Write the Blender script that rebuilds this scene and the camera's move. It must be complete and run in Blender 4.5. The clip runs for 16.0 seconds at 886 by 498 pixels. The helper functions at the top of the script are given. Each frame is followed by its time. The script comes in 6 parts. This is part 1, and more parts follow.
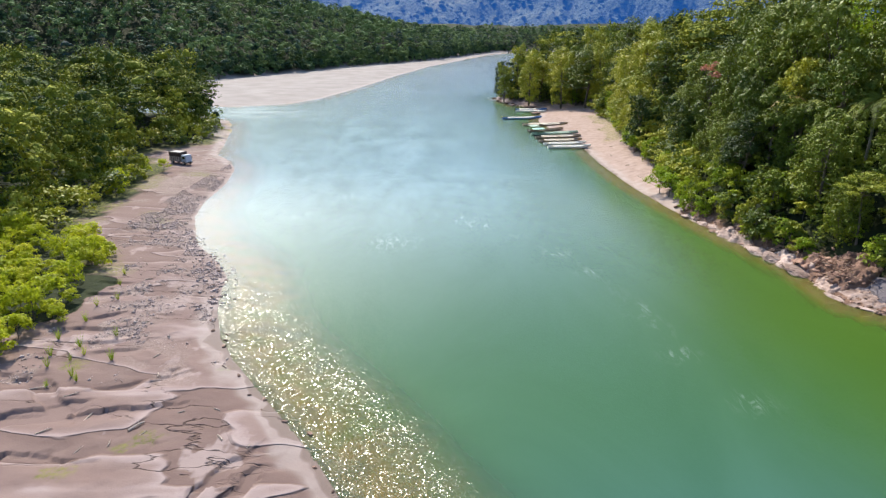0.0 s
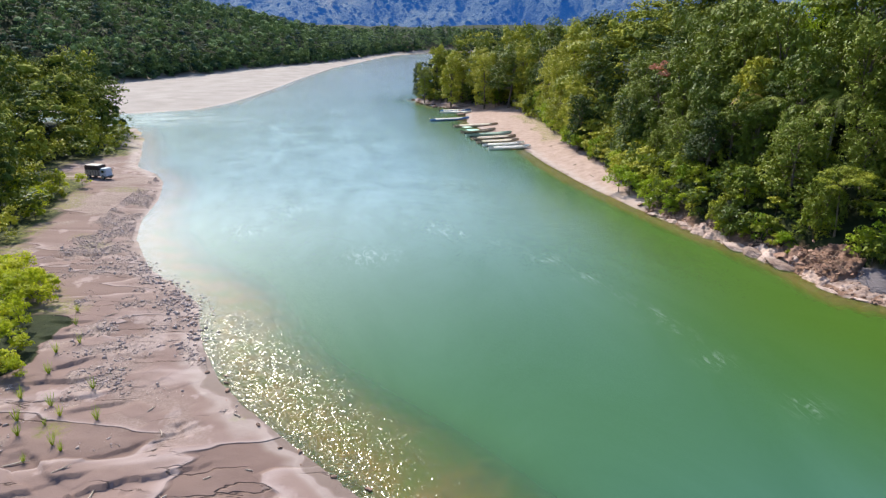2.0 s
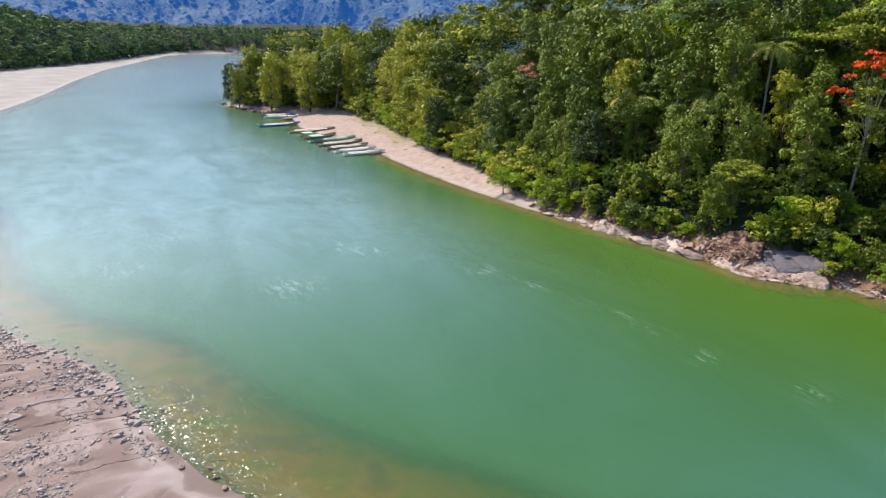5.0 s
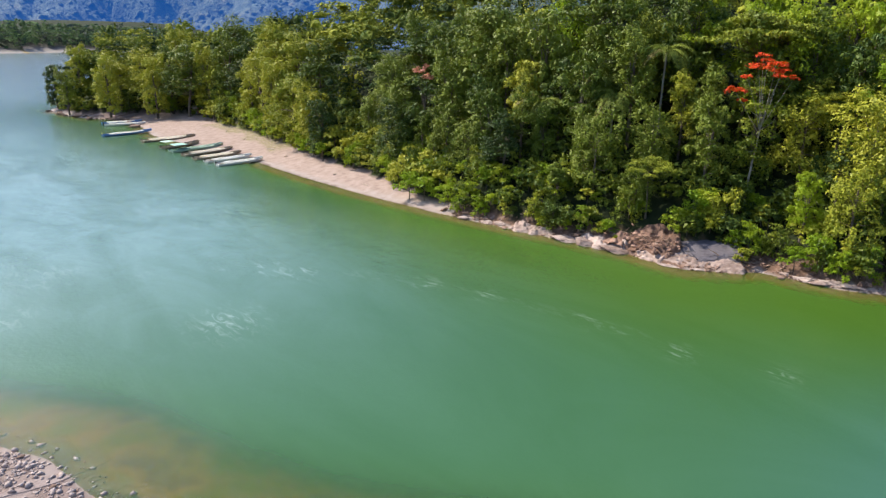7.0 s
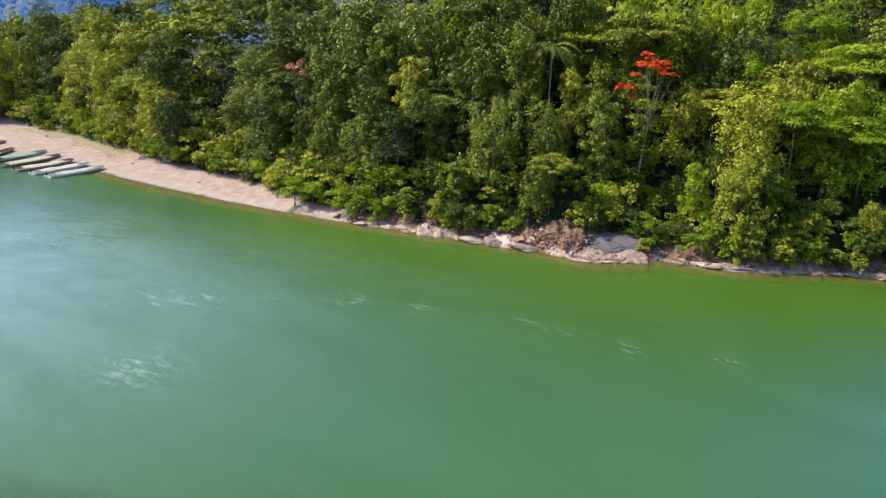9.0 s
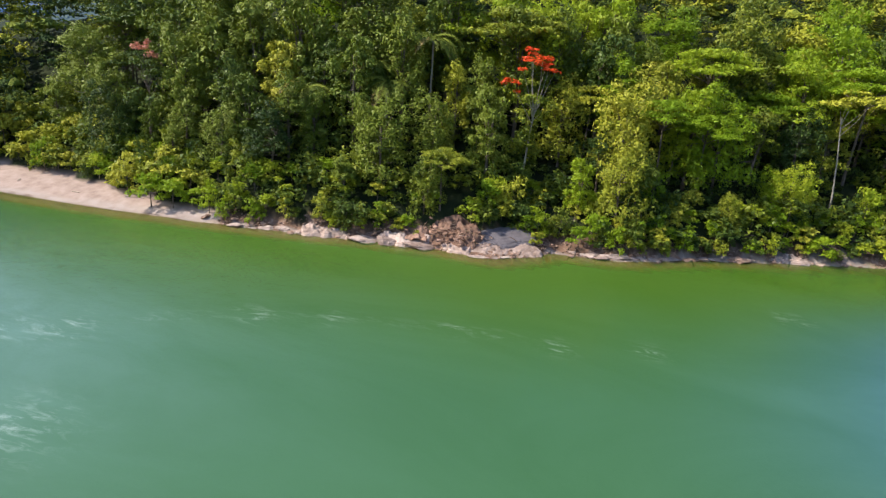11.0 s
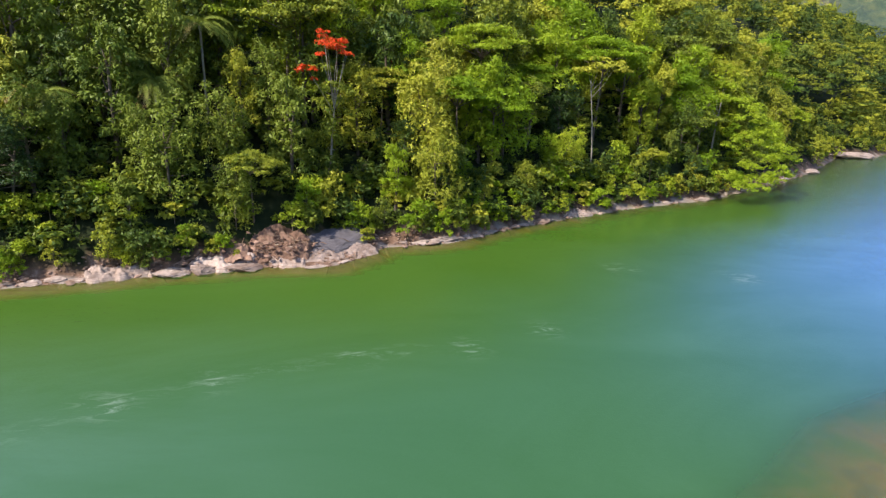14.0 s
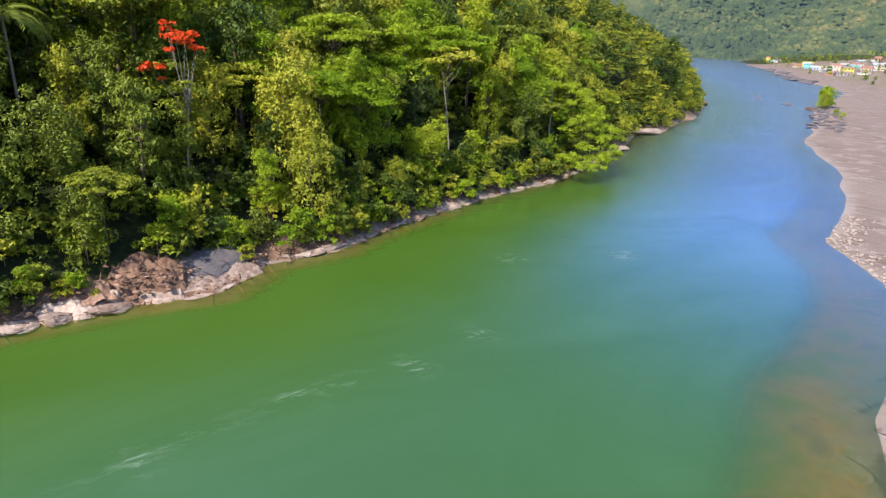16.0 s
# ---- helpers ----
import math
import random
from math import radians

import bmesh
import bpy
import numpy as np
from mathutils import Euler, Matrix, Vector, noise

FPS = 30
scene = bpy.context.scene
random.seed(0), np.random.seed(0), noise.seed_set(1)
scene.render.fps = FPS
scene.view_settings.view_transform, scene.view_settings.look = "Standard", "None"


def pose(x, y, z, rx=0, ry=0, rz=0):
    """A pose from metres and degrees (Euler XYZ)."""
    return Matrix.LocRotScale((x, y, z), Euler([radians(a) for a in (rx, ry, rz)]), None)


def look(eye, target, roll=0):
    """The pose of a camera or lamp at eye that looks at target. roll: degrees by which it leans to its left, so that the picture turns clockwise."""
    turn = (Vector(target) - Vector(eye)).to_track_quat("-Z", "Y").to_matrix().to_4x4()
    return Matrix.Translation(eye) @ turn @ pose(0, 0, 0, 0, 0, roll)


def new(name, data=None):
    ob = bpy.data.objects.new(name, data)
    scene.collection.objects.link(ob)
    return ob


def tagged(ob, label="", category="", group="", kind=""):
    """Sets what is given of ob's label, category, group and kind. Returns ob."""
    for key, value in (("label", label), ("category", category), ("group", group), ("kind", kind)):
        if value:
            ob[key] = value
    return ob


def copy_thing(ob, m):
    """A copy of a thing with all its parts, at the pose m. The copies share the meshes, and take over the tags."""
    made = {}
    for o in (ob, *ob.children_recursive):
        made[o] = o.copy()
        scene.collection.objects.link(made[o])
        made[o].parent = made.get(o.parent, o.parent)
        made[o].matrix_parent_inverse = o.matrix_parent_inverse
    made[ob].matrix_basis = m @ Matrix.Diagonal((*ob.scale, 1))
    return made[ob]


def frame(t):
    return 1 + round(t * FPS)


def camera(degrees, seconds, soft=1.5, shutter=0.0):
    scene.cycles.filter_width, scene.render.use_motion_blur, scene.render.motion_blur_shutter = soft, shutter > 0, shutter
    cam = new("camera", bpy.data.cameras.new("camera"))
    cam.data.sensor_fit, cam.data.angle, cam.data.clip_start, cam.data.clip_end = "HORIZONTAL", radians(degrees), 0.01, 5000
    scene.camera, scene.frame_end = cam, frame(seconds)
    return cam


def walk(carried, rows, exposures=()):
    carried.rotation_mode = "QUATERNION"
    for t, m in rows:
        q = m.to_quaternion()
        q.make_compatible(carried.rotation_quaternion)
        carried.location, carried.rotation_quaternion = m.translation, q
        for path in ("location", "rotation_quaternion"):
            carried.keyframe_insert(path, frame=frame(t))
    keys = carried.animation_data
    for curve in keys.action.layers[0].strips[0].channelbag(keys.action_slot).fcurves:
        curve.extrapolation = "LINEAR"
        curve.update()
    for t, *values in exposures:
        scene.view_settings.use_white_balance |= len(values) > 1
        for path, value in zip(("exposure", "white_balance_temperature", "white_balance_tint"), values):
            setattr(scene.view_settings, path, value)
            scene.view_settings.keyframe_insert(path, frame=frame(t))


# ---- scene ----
cam = camera(68.9, 16.0, 1.3)
PATH = [
    (0, (3.462, -4.205, 26.52), (3.456, -2.309, 25.886), 0.2),
    (0.5, (0.908, -2.957, 26.488), (0.975, -1.061, 25.855), 0.2),
    (1, (-1.636, -1.592, 26.418), (-1.494, 0.3, 25.785), 0.1),
    (1.5, (-4.138, -0.13, 26.311), (-3.919, 1.755, 25.679), 0.2),
    (2, (-6.574, 1.459, 26.19), (-6.277, 3.334, 25.56), 0.2),
    (2.5, (-9.06, 3.046, 26.056), (-8.673, 4.905, 25.428), 0.2),
    (3, (-11.413, 4.754, 25.968), (-10.926, 6.59, 25.342), 0.3),
    (3.5, (-13.566, 6.481, 25.955), (-12.984, 8.289, 25.33), 0.2),
    (4, (-15.729, 8.481, 25.943), (-15.043, 10.252, 25.319), 0.2),
    (6.5, (-25.467, 19.996, 25.984), (-24.273, 21.478, 25.369), 1.5),
    (7, (-26.907, 22.578, 25.986), (-25.618, 23.978, 25.371), 1.3),
    (7.5, (-28.129, 25.265, 25.975), (-26.749, 26.576, 25.361), 1.6),
    (8, (-29.069, 27.98, 25.95), (-27.602, 29.193, 25.337), -0.5),
    (8.5, (-29.677, 30.627, 25.925), (-28.132, 31.739, 25.31), 0.8),
    (9, (-30.018, 33.174, 25.896), (-28.401, 34.178, 25.28), 2.1),
    (11.5, (-29.704, 45.512, 25.521), (-27.84, 45.886, 24.899), 4.5),
    (12, (-29.137, 48.39, 25.499), (-27.251, 48.613, 24.874), 3.7),
    (12.5, (-28.385, 51.266, 25.493), (-26.487, 51.334, 24.867), 4.2),
    (13, (-27.365, 54.025, 25.481), (-25.469, 53.939, 24.853), 5.2),
    (13.5, (-26.011, 56.669, 25.45), (-24.127, 56.434, 24.82), 3.2),
    (14, (-24.48, 59.146, 25.412), (-22.62, 58.765, 24.782), 2.9),
    (14.5, (-22.823, 61.493, 25.366), (-21.0, 60.96, 24.737), 3.6),
    (15, (-21.038, 63.68, 25.307), (-19.26, 63.013, 24.678), 4.0),
    (15.5, (-19.046, 65.731, 25.268), (-17.322, 64.935, 24.64), 0.8),
    (16, (-16.832, 67.7, 25.236), (-15.187, 66.754, 24.604), 2.6),
]
walk(cam, [(t, look(eye, target, roll)) for t, eye, target, roll in PATH])

# ---- world, sun, exposure ----
SUN_AZ, SUN_EL = -23.0, 46.0            # degrees from +y towards +x, and above the horizon
scene.view_settings.exposure = 0.80
world = bpy.data.worlds.new("sky")
scene.world = world
world.use_nodes = True
wn = world.node_tree.nodes
sky = wn.new("ShaderNodeTexSky")
sky.sky_type = "NISHITA"
sky.sun_disc = False
sky.sun_elevation = radians(SUN_EL)
sky.sun_rotation = radians(SUN_AZ)
sky.altitude = 300
sky.air_density, sky.dust_density, sky.ozone_density = 1.1, 2.1, 6.4
wn["Background"].inputs["Strength"].default_value = 0.15
world.node_tree.links.new(sky.outputs[0], wn["Background"].inputs["Color"])
sun_data = bpy.data.lights.new("sun", "SUN")
sun_data.energy, sun_data.angle, sun_data.color = 4.0, radians(0.55), (1.0, 0.93, 0.80)
sun = new("sun", sun_data)
_a, _e = radians(SUN_AZ), radians(SUN_EL)
SUN_DIR = Vector((math.sin(_a) * math.cos(_e), math.cos(_a) * math.cos(_e), math.sin(_e)))
sun.matrix_world = look(SUN_DIR * 300, (0, 0, 0))


# ---- materials ----
class Nodes:
    """A small wrapper to write node materials in short lines."""

    def __init__(self, name):
        self.mat = bpy.data.materials.new(name)
        self.mat.use_nodes = True
        self.t = self.mat.node_tree
        self.bsdf = self.t.nodes["Principled BSDF"]
        self.out = self.t.nodes["Material Output"]

    def n(self, kind, **inputs):
        node = self.t.nodes.new("ShaderNode" + kind)
        for k, v in inputs.items():
            self.put(node.inputs[k.replace("_", " ")], v)
        return node

    def put(self, socket, v):
        if isinstance(v, bpy.types.NodeSocket):
            self.t.links.new(v, socket)
        else:
            socket.default_value = v

    def noise(self, scale, detail=4.0, rough=0.55, vec=None, distortion=0.0):
        nd = self.n("TexNoise", Scale=scale, Detail=detail, Roughness=rough, Distortion=distortion)
        self.put(nd.inputs["Vector"], vec if vec is not None else self.place())
        return nd.outputs["Fac"]

    def place(self):
        return self.n("NewGeometry").outputs["Position"]

    def local(self):
        return self.n("TexCoord").outputs["Object"]

    def stretch(self, vec, sx, sy, sz, rz=0.0):
        m = self.n("Mapping", Vector=vec, Scale=(sx, sy, sz), Rotation=(0, 0, rz))
        return m.outputs["Vector"]

    def ramp(self, fac, stops):
        r = self.n("ValToRGB", Fac=fac)
        els = r.color_ramp.elements
        while len(els) < len(stops):
            els.new(0.5)
        for e, (p, c) in zip(els, stops):
            e.position = p
            e.color = (c, c, c, 1) if isinstance(c, (int, float)) else (*c, 1)
        return r.outputs["Color"]

    def mix(self, fac, a, b, how="MIX"):
        m = self.t.nodes.new("ShaderNodeMix")
        m.data_type, m.blend_type = "RGBA", how
        self.put(m.inputs[0], fac)
        for i, v in ((6, a), (7, b)):
            self.put(m.inputs[i], (*v, 1) if isinstance(v, tuple) and len(v) == 3 else v)
        return m.outputs[2]

    def math(self, op, a, b=0.0, clamp=False):
        m = self.t.nodes.new("ShaderNodeMath")
        m.operation, m.use_clamp = op, clamp
        self.put(m.inputs[0], a)
        self.put(m.inputs[1], b)
        return m.outputs[0]

    def attr(self, name):
        a = self.t.nodes.new("ShaderNodeAttribute")
        a.attribute_name = name
        return a.outputs["Fac"]

    def bump(self, height, strength, distance, normal=None):
        b = self.n("Bump", Strength=strength, Distance=distance, Height=height)
        if normal is not None:
            self.put(b.inputs["Normal"], normal)
        return b.outputs["Normal"]

    def surface(self, **inputs):
        for k, v in inputs.items():
            v = (*v, 1) if isinstance(v, tuple) and len(v) == 3 else v
            self.put(self.bsdf.inputs[k.replace("_", " ")], v)
        return self.mat


def plain(name, colour, rough=0.7, metal=0.0, vary=0.25, scale=3.0):
    """Painted or worn surface: one colour, mottled at two scales, with a fine relief."""
    m = Nodes(name)
    big, small = m.noise(scale, 3), m.noise(scale * 9, 3)
    dark = tuple(c * (1 - vary) for c in colour)
    light = tuple(min(1, c * (1 + vary * 0.6)) for c in colour)
    col = m.mix(m.ramp(big, [(0.3, 0.0), (0.7, 1.0)]), dark, light)
    col = m.mix(m.math("MULTIPLY", small, 0.35), col, dark)
    return m.surface(Base_Color=col, Roughness=rough, Metallic=metal, Normal=m.bump(small, 0.3, 0.01))


def foliage(name, stops, gloss=0.5, through_light=0.28, by_attr=False, lumpy=0.0):
    """Leaves: the tint goes from tree to tree, and a little from leaf to leaf."""
    m = Nodes(name)
    tree = m.attr("tint") if by_attr else m.n("ObjectInfo").outputs["Random"]
    leaf = m.n("NewGeometry").outputs["Random Per Island"]
    patch = m.noise(0.35, 2)
    f = m.math("ADD", m.math("MULTIPLY", tree, 0.64), m.math("MULTIPLY", leaf, 0.20))
    f = m.math("ADD", f, m.math("MULTIPLY", patch, 0.2))
    col = m.ramp(f, stops)
    m.surface(Base_Color=col, Roughness=gloss)
    if lumpy:
        m.put(m.bsdf.inputs["Normal"], m.bump(m.noise(1.1, 3, 0.7), 1.0, lumpy))
    m.bsdf.inputs["Specular IOR Level"].default_value = 0.18
    tr = m.n("BsdfTranslucent", Color=m.mix(0.5, col, (0.30, 0.36, 0.02), "MIX"))
    ms = m.n("MixShader", Fac=through_light)
    m.t.links.new(m.bsdf.outputs[0], ms.inputs[1])
    m.t.links.new(tr.outputs[0], ms.inputs[2])
    m.t.links.new(ms.outputs[0], m.out.inputs["Surface"])
    return m.mat


GREENS = [(0.08, (0.024, 0.050, 0.013)), (0.28, (0.084, 0.124, 0.018)), (0.47, (0.225, 0.250, 0.022)),
          (0.70, (0.380, 0.370, 0.032)), (0.94, (0.420, 0.400, 0.052))]
BRIGHT = [(0.1, (0.13, 0.23, 0.012)), (0.5, (0.26, 0.37, 0.018)), (0.9, (0.43, 0.46, 0.035))]
leaf_mat = foliage("tree_leaves", GREENS, through_light=0.14)
leaf_stuff_mat = foliage("forest_leaves", GREENS, through_light=0.2, by_attr=True)
canopy_mat = foliage("canopy_leaves", GREENS, 0.8, 0.06, True, 1.2)
# darker copy of GREENS: deep-green trees and, upstream, painted backlit shade
DEEP_SHADE = [(p, (0.47 * c[0], 0.58 * c[1], 0.72 * c[2])) for p, c in GREENS]
deep_shade_mat = foliage("deep_shade_leaves", DEEP_SHADE, through_light=0.06)
bright_mat = foliage("bright_shrub_leaves", BRIGHT, through_light=0.40)
# hill leaves: GREENS with distance haze and shadow blue painted into the colour
hazy_hill_mat = foliage("hazy_hill_leaves", [(p, (0.38 * c[0], 0.58 * c[1], 1.3 * c[2] + 0.020)) for p, c in GREENS], 0.8, 0.06, True)
reed_mat = foliage("bank_shrub_leaves", [(0.1, (0.30, 0.36, 0.015)), (0.5, (0.46, 0.50, 0.02)), (0.9, (0.62, 0.58, 0.04))], through_light=0.6)
reed_stuff_mat = foliage("bank_thicket_leaves", [(0.1, (0.30, 0.36, 0.015)), (0.5, (0.46, 0.50, 0.02)), (0.9, (0.62, 0.58, 0.04))], through_light=0.6, by_attr=True)
red_mat = foliage("red_blossom", [(0.1, (0.55, 0.03, 0.01)), (0.9, (0.85, 0.09, 0.02))])
pink_mat = foliage("pink_blossom", [(0.1, (0.35, 0.10, 0.09)), (0.9, (0.62, 0.22, 0.18))])
bark_mat = plain("bark", (0.16, 0.12, 0.09), 0.9, vary=0.5, scale=2.0)
pale_bark_mat = plain("pale_bark", (0.30, 0.26, 0.21), 0.85, vary=0.35, scale=2.0)


def ground_material():
    m = Nodes("ground_sand_and_soil")
    big, mid, fine = m.noise(0.09, 4), m.noise(0.7, 5, 0.6), m.noise(9.0, 4, 0.65)
    # silt in streaks along the bank, brown, darkest just under each step and palest above
    terrace = m.noise(0.085, 3, 0.45, m.stretch(m.place(), 0.48, 1.5, 1.0, radians(-14)), 0.2)
    sand = m.ramp(terrace, [(0.36, (0.212, 0.147, 0.125)), (0.468, (0.148, 0.099, 0.084)), (0.474, (0.345, 0.272, 0.252)), (0.495, (0.242, 0.175, 0.154)),
                            (0.54, (0.192, 0.132, 0.114)), (0.70, (0.222, 0.155, 0.132))])
    pale = m.ramp(m.noise(0.22, 4, 0.6, m.stretch(m.place(), 1.0, 0.7, 1.0, radians(24))), [(0.58, 0.0), (0.62, 0.7)])
    sand = m.mix(pale, sand, (0.365, 0.290, 0.268))
    sand = m.mix(m.math("MULTIPLY", fine, 0.3), sand, (0.19, 0.128, 0.108))
    drop = m.ramp(terrace, [(0.466, 0.0), (0.473, 1.0)])
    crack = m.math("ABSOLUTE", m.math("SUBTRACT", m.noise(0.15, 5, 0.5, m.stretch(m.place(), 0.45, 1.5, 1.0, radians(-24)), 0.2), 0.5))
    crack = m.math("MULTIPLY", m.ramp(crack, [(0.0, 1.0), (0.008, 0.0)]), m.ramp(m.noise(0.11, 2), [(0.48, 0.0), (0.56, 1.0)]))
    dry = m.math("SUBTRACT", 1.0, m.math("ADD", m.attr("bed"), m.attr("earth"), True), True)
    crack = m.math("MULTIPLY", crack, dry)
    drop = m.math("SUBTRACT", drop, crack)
    # dark line along each crack: damp silt, and the crack's shade painted in
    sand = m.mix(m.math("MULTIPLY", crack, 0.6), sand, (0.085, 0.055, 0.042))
    drop = m.math("MULTIPLY", drop, m.math("SUBTRACT", 1.0, m.math("ADD", m.attr("wood"), m.math("ADD", m.math("ADD", m.attr("bed"), m.attr("earth")), m.math("ADD", m.attr("beach"), m.math("ADD", m.attr("bar"), m.attr("gravel")))), True), True))
    gravel = m.ramp(m.noise(5.0, 3, 0.7), [(0.35, (0.15, 0.108, 0.09)), (0.65, (0.32, 0.25, 0.215))])
    col = m.mix(m.attr("gravel"), sand, gravel)
    beach = m.ramp(mid, [(0.3, (0.265, 0.188, 0.15)), (0.7, (0.395, 0.296, 0.248))])
    col = m.mix(m.attr("beach"), col, beach)
    bar = m.ramp(big, [(0.3, (0.25, 0.218, 0.195)), (0.7, (0.335, 0.298, 0.27))])
    col = m.mix(m.attr("bar"), col, bar)
    # green forest floor, near black: shade of the gaps is partly its colour
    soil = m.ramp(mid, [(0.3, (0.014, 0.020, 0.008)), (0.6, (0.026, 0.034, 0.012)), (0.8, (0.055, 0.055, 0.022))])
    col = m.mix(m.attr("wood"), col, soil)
    grass = m.ramp(m.noise(1.5, 4), [(0.3, (0.09, 0.11, 0.018)), (0.7, (0.22, 0.20, 0.05))])
    col = m.mix(m.math("MULTIPLY", m.attr("grass"), m.ramp(m.noise(2.2, 5, 0.7), [(0.42, 0.0), (0.60, 1.0)])), col, grass)
    earth = m.ramp(mid, [(0.3, (0.075, 0.045, 0.030)), (0.55, (0.19, 0.112, 0.078)), (0.72, (0.36, 0.255, 0.205))])
    col = m.mix(m.attr("earth"), col, earth)
    wet = m.attr("wet")
    bed = m.ramp(m.noise(0.22, 2, 0.5), [(0.34, (0.25, 0.26, 0.06)), (0.46, (0.32, 0.26, 0.08)), (0.56, (0.40, 0.26, 0.10)), (0.68, (0.27, 0.19, 0.11))])
    col = m.mix(m.attr("bed"), col, bed)
    col = m.mix(m.math("MULTIPLY", m.ramp(wet, [(0.0, 0.0), (0.45, 0.6), (0.86, 0.5), (0.97, 0.0)]), m.ramp(mid, [(0.3, 0.55), (0.65, 1.0)])), col, (0.36, 0.305, 0.275))
    col = m.mix(m.ramp(wet, [(0.86, 0.0), (0.99, 0.6)]), col, (0.13, 0.095, 0.075))
    h = m.math("ADD", m.math("MULTIPLY", mid, 0.6), m.math("MULTIPLY", fine, 0.4))
    m.bsdf.inputs["Specular IOR Level"].default_value = 0.15
    return m.surface(Base_Color=col, Roughness=m.math("SUBTRACT", 0.92, m.math("MULTIPLY", wet, 0.35)),
                     Normal=m.bump(m.math("ADD", m.math("MULTIPLY", h, m.math("SUBTRACT", 0.10, m.math("MULTIPLY", m.attr("bed"), 0.09))), m.math("MULTIPLY", drop, 0.30)), 0.8, 1.0))


def water_material():
    m = Nodes("river_water")
    p = m.place()
    swirl = m.noise(0.035, 5, 0.6, m.stretch(p, 1.6, 0.6, 1, radians(8)), 1.2)
    cloud = m.noise(0.11, 5, 0.62, m.stretch(p, 1.3, 0.7, 1, radians(12)), 1.0)
    edge = m.ramp(swirl, [(0.35, (0.046, 0.104, 0.011)), (0.65, (0.055, 0.118, 0.017))])
    deep = m.ramp(swirl, [(0.35, (0.036, 0.100, 0.036)), (0.65, (0.045, 0.116, 0.050))])
    body = m.mix(m.attr("channel"), edge, deep)
    mottle = m.ramp(m.math("ADD", m.math("MULTIPLY", swirl, 0.5), m.math("MULTIPLY", cloud, 0.5)), [(0.34, 0.30), (0.60, 1.0)])
    # pale upstream tint: silty water, and broad sun sheen painted into the colour
    body = m.mix(m.math("MULTIPLY", m.attr("milk"), mottle), body, (0.222, 0.335, 0.322))
    # downstream, the mirrored blue sky is painted in as body colour
    body = m.mix(m.attr("blue"), body, m.mix(mottle, (0.024, 0.092, 0.35), (0.080, 0.185, 0.50)))
    flow = m.stretch(p, 1.0, 0.6, 1, radians(15))
    chop = m.noise(0.8, 3, 0.6, flow)
    ripple = m.noise(2.6, 3, 0.6, flow)
    calm = m.ramp(m.noise(0.05, 4, 0.6, m.stretch(p, 1.6, 0.6, 1)), [(0.35, 0.35), (0.65, 1.0)])
    amount = m.math("ADD", m.math("MULTIPLY", calm, m.attr("ruffle")), 0.06)
    hh = m.math("ADD", m.math("MULTIPLY", chop, 0.6), m.math("MULTIPLY", ripple, 0.45))
    normal = m.bump(m.math("MULTIPLY", hh, amount), 1.0, 0.34)
    # small wave facets, each with a tilt of its own, that flash where they mirror the sun
    bent = m.n("VectorMath")
    bent.operation = "ADD"
    m.put(bent.inputs[0], m.stretch(p, 1.0, 0.7, 1, radians(20)))
    m.put(bent.inputs[1], m.n("TexNoise", Vector=p, Scale=1.7, Detail=2.0).outputs["Color"])
    facet = m.n("TexVoronoi", Vector=bent.outputs[0], Scale=12.5).outputs["Color"]
    rgb = m.n("SeparateColor", Color=facet)
    tilt = m.math("MULTIPLY", m.attr("sparkle"), 0.58)
    up = m.n("CombineXYZ", X=m.math("MULTIPLY", m.math("SUBTRACT", rgb.outputs[0], 0.5), tilt), Y=m.math("MULTIPLY", m.math("SUBTRACT", rgb.outputs[1], 0.5), tilt), Z=0.0)
    lean = m.n("VectorMath")
    lean.operation = "ADD"
    m.put(lean.inputs[0], normal)
    m.put(lean.inputs[1], up.outputs[0])
    unit = m.n("VectorMath", Vector=lean.outputs[0])
    unit.operation = "NORMALIZE"
    normal = unit.outputs[0]
    foam_n = m.noise(1.1, 6, 0.75, m.stretch(p, 0.8, 1.2, 1))
    wisp_n = m.noise(0.55, 6, 0.7, m.stretch(p, 2.2, 0.7, 1, radians(20)), 0.9)
    foam = m.math("MULTIPLY", m.attr("foam"), m.ramp(foam_n, [(0.42, 0.0), (0.70, 1.0)]))
    wisp = m.math("MULTIPLY", m.attr("wisp"), m.ramp(wisp_n, [(0.50, 0.0), (0.76, 0.46)]))
    foam = m.math("ADD", foam, wisp, True)
    col = m.mix(foam, body, (0.72, 0.76, 0.74))
    m.surface(Base_Color=col, Roughness=0.6)
    m.bsdf.inputs["Specular IOR Level"].default_value = 0.0
    clear = m.n("BsdfTransparent", Color=(0.95, 0.85, 0.62, 1))
    under = m.n("MixShader", Fac=m.math("ADD", m.attr("murk"), foam, True))
    m.t.links.new(clear.outputs[0], under.inputs[1])
    m.t.links.new(m.bsdf.outputs[0], under.inputs[2])
    # the moving surface blurs what it mirrors, least in the glittering shallows
    rough = m.attr("blur")
    gl = m.n("BsdfGlossy", Roughness=rough, Normal=normal)
    fr = m.n("Fresnel", IOR=1.34, Normal=normal)
    gain = m.math("ADD", m.math("SUBTRACT", 0.8, m.math("MULTIPLY", m.attr("sparkle"), 0.1)), m.math("MULTIPLY", m.attr("sheen"), 0.45))
    gloss = m.math("MULTIPLY", m.math("MULTIPLY", fr.outputs[0], gain, True), m.math("SUBTRACT", 1.0, foam))
    top = m.n("MixShader", Fac=gloss)
    m.t.links.new(under.outputs[0], top.inputs[1])
    m.t.links.new(gl.outputs[0], top.inputs[2])
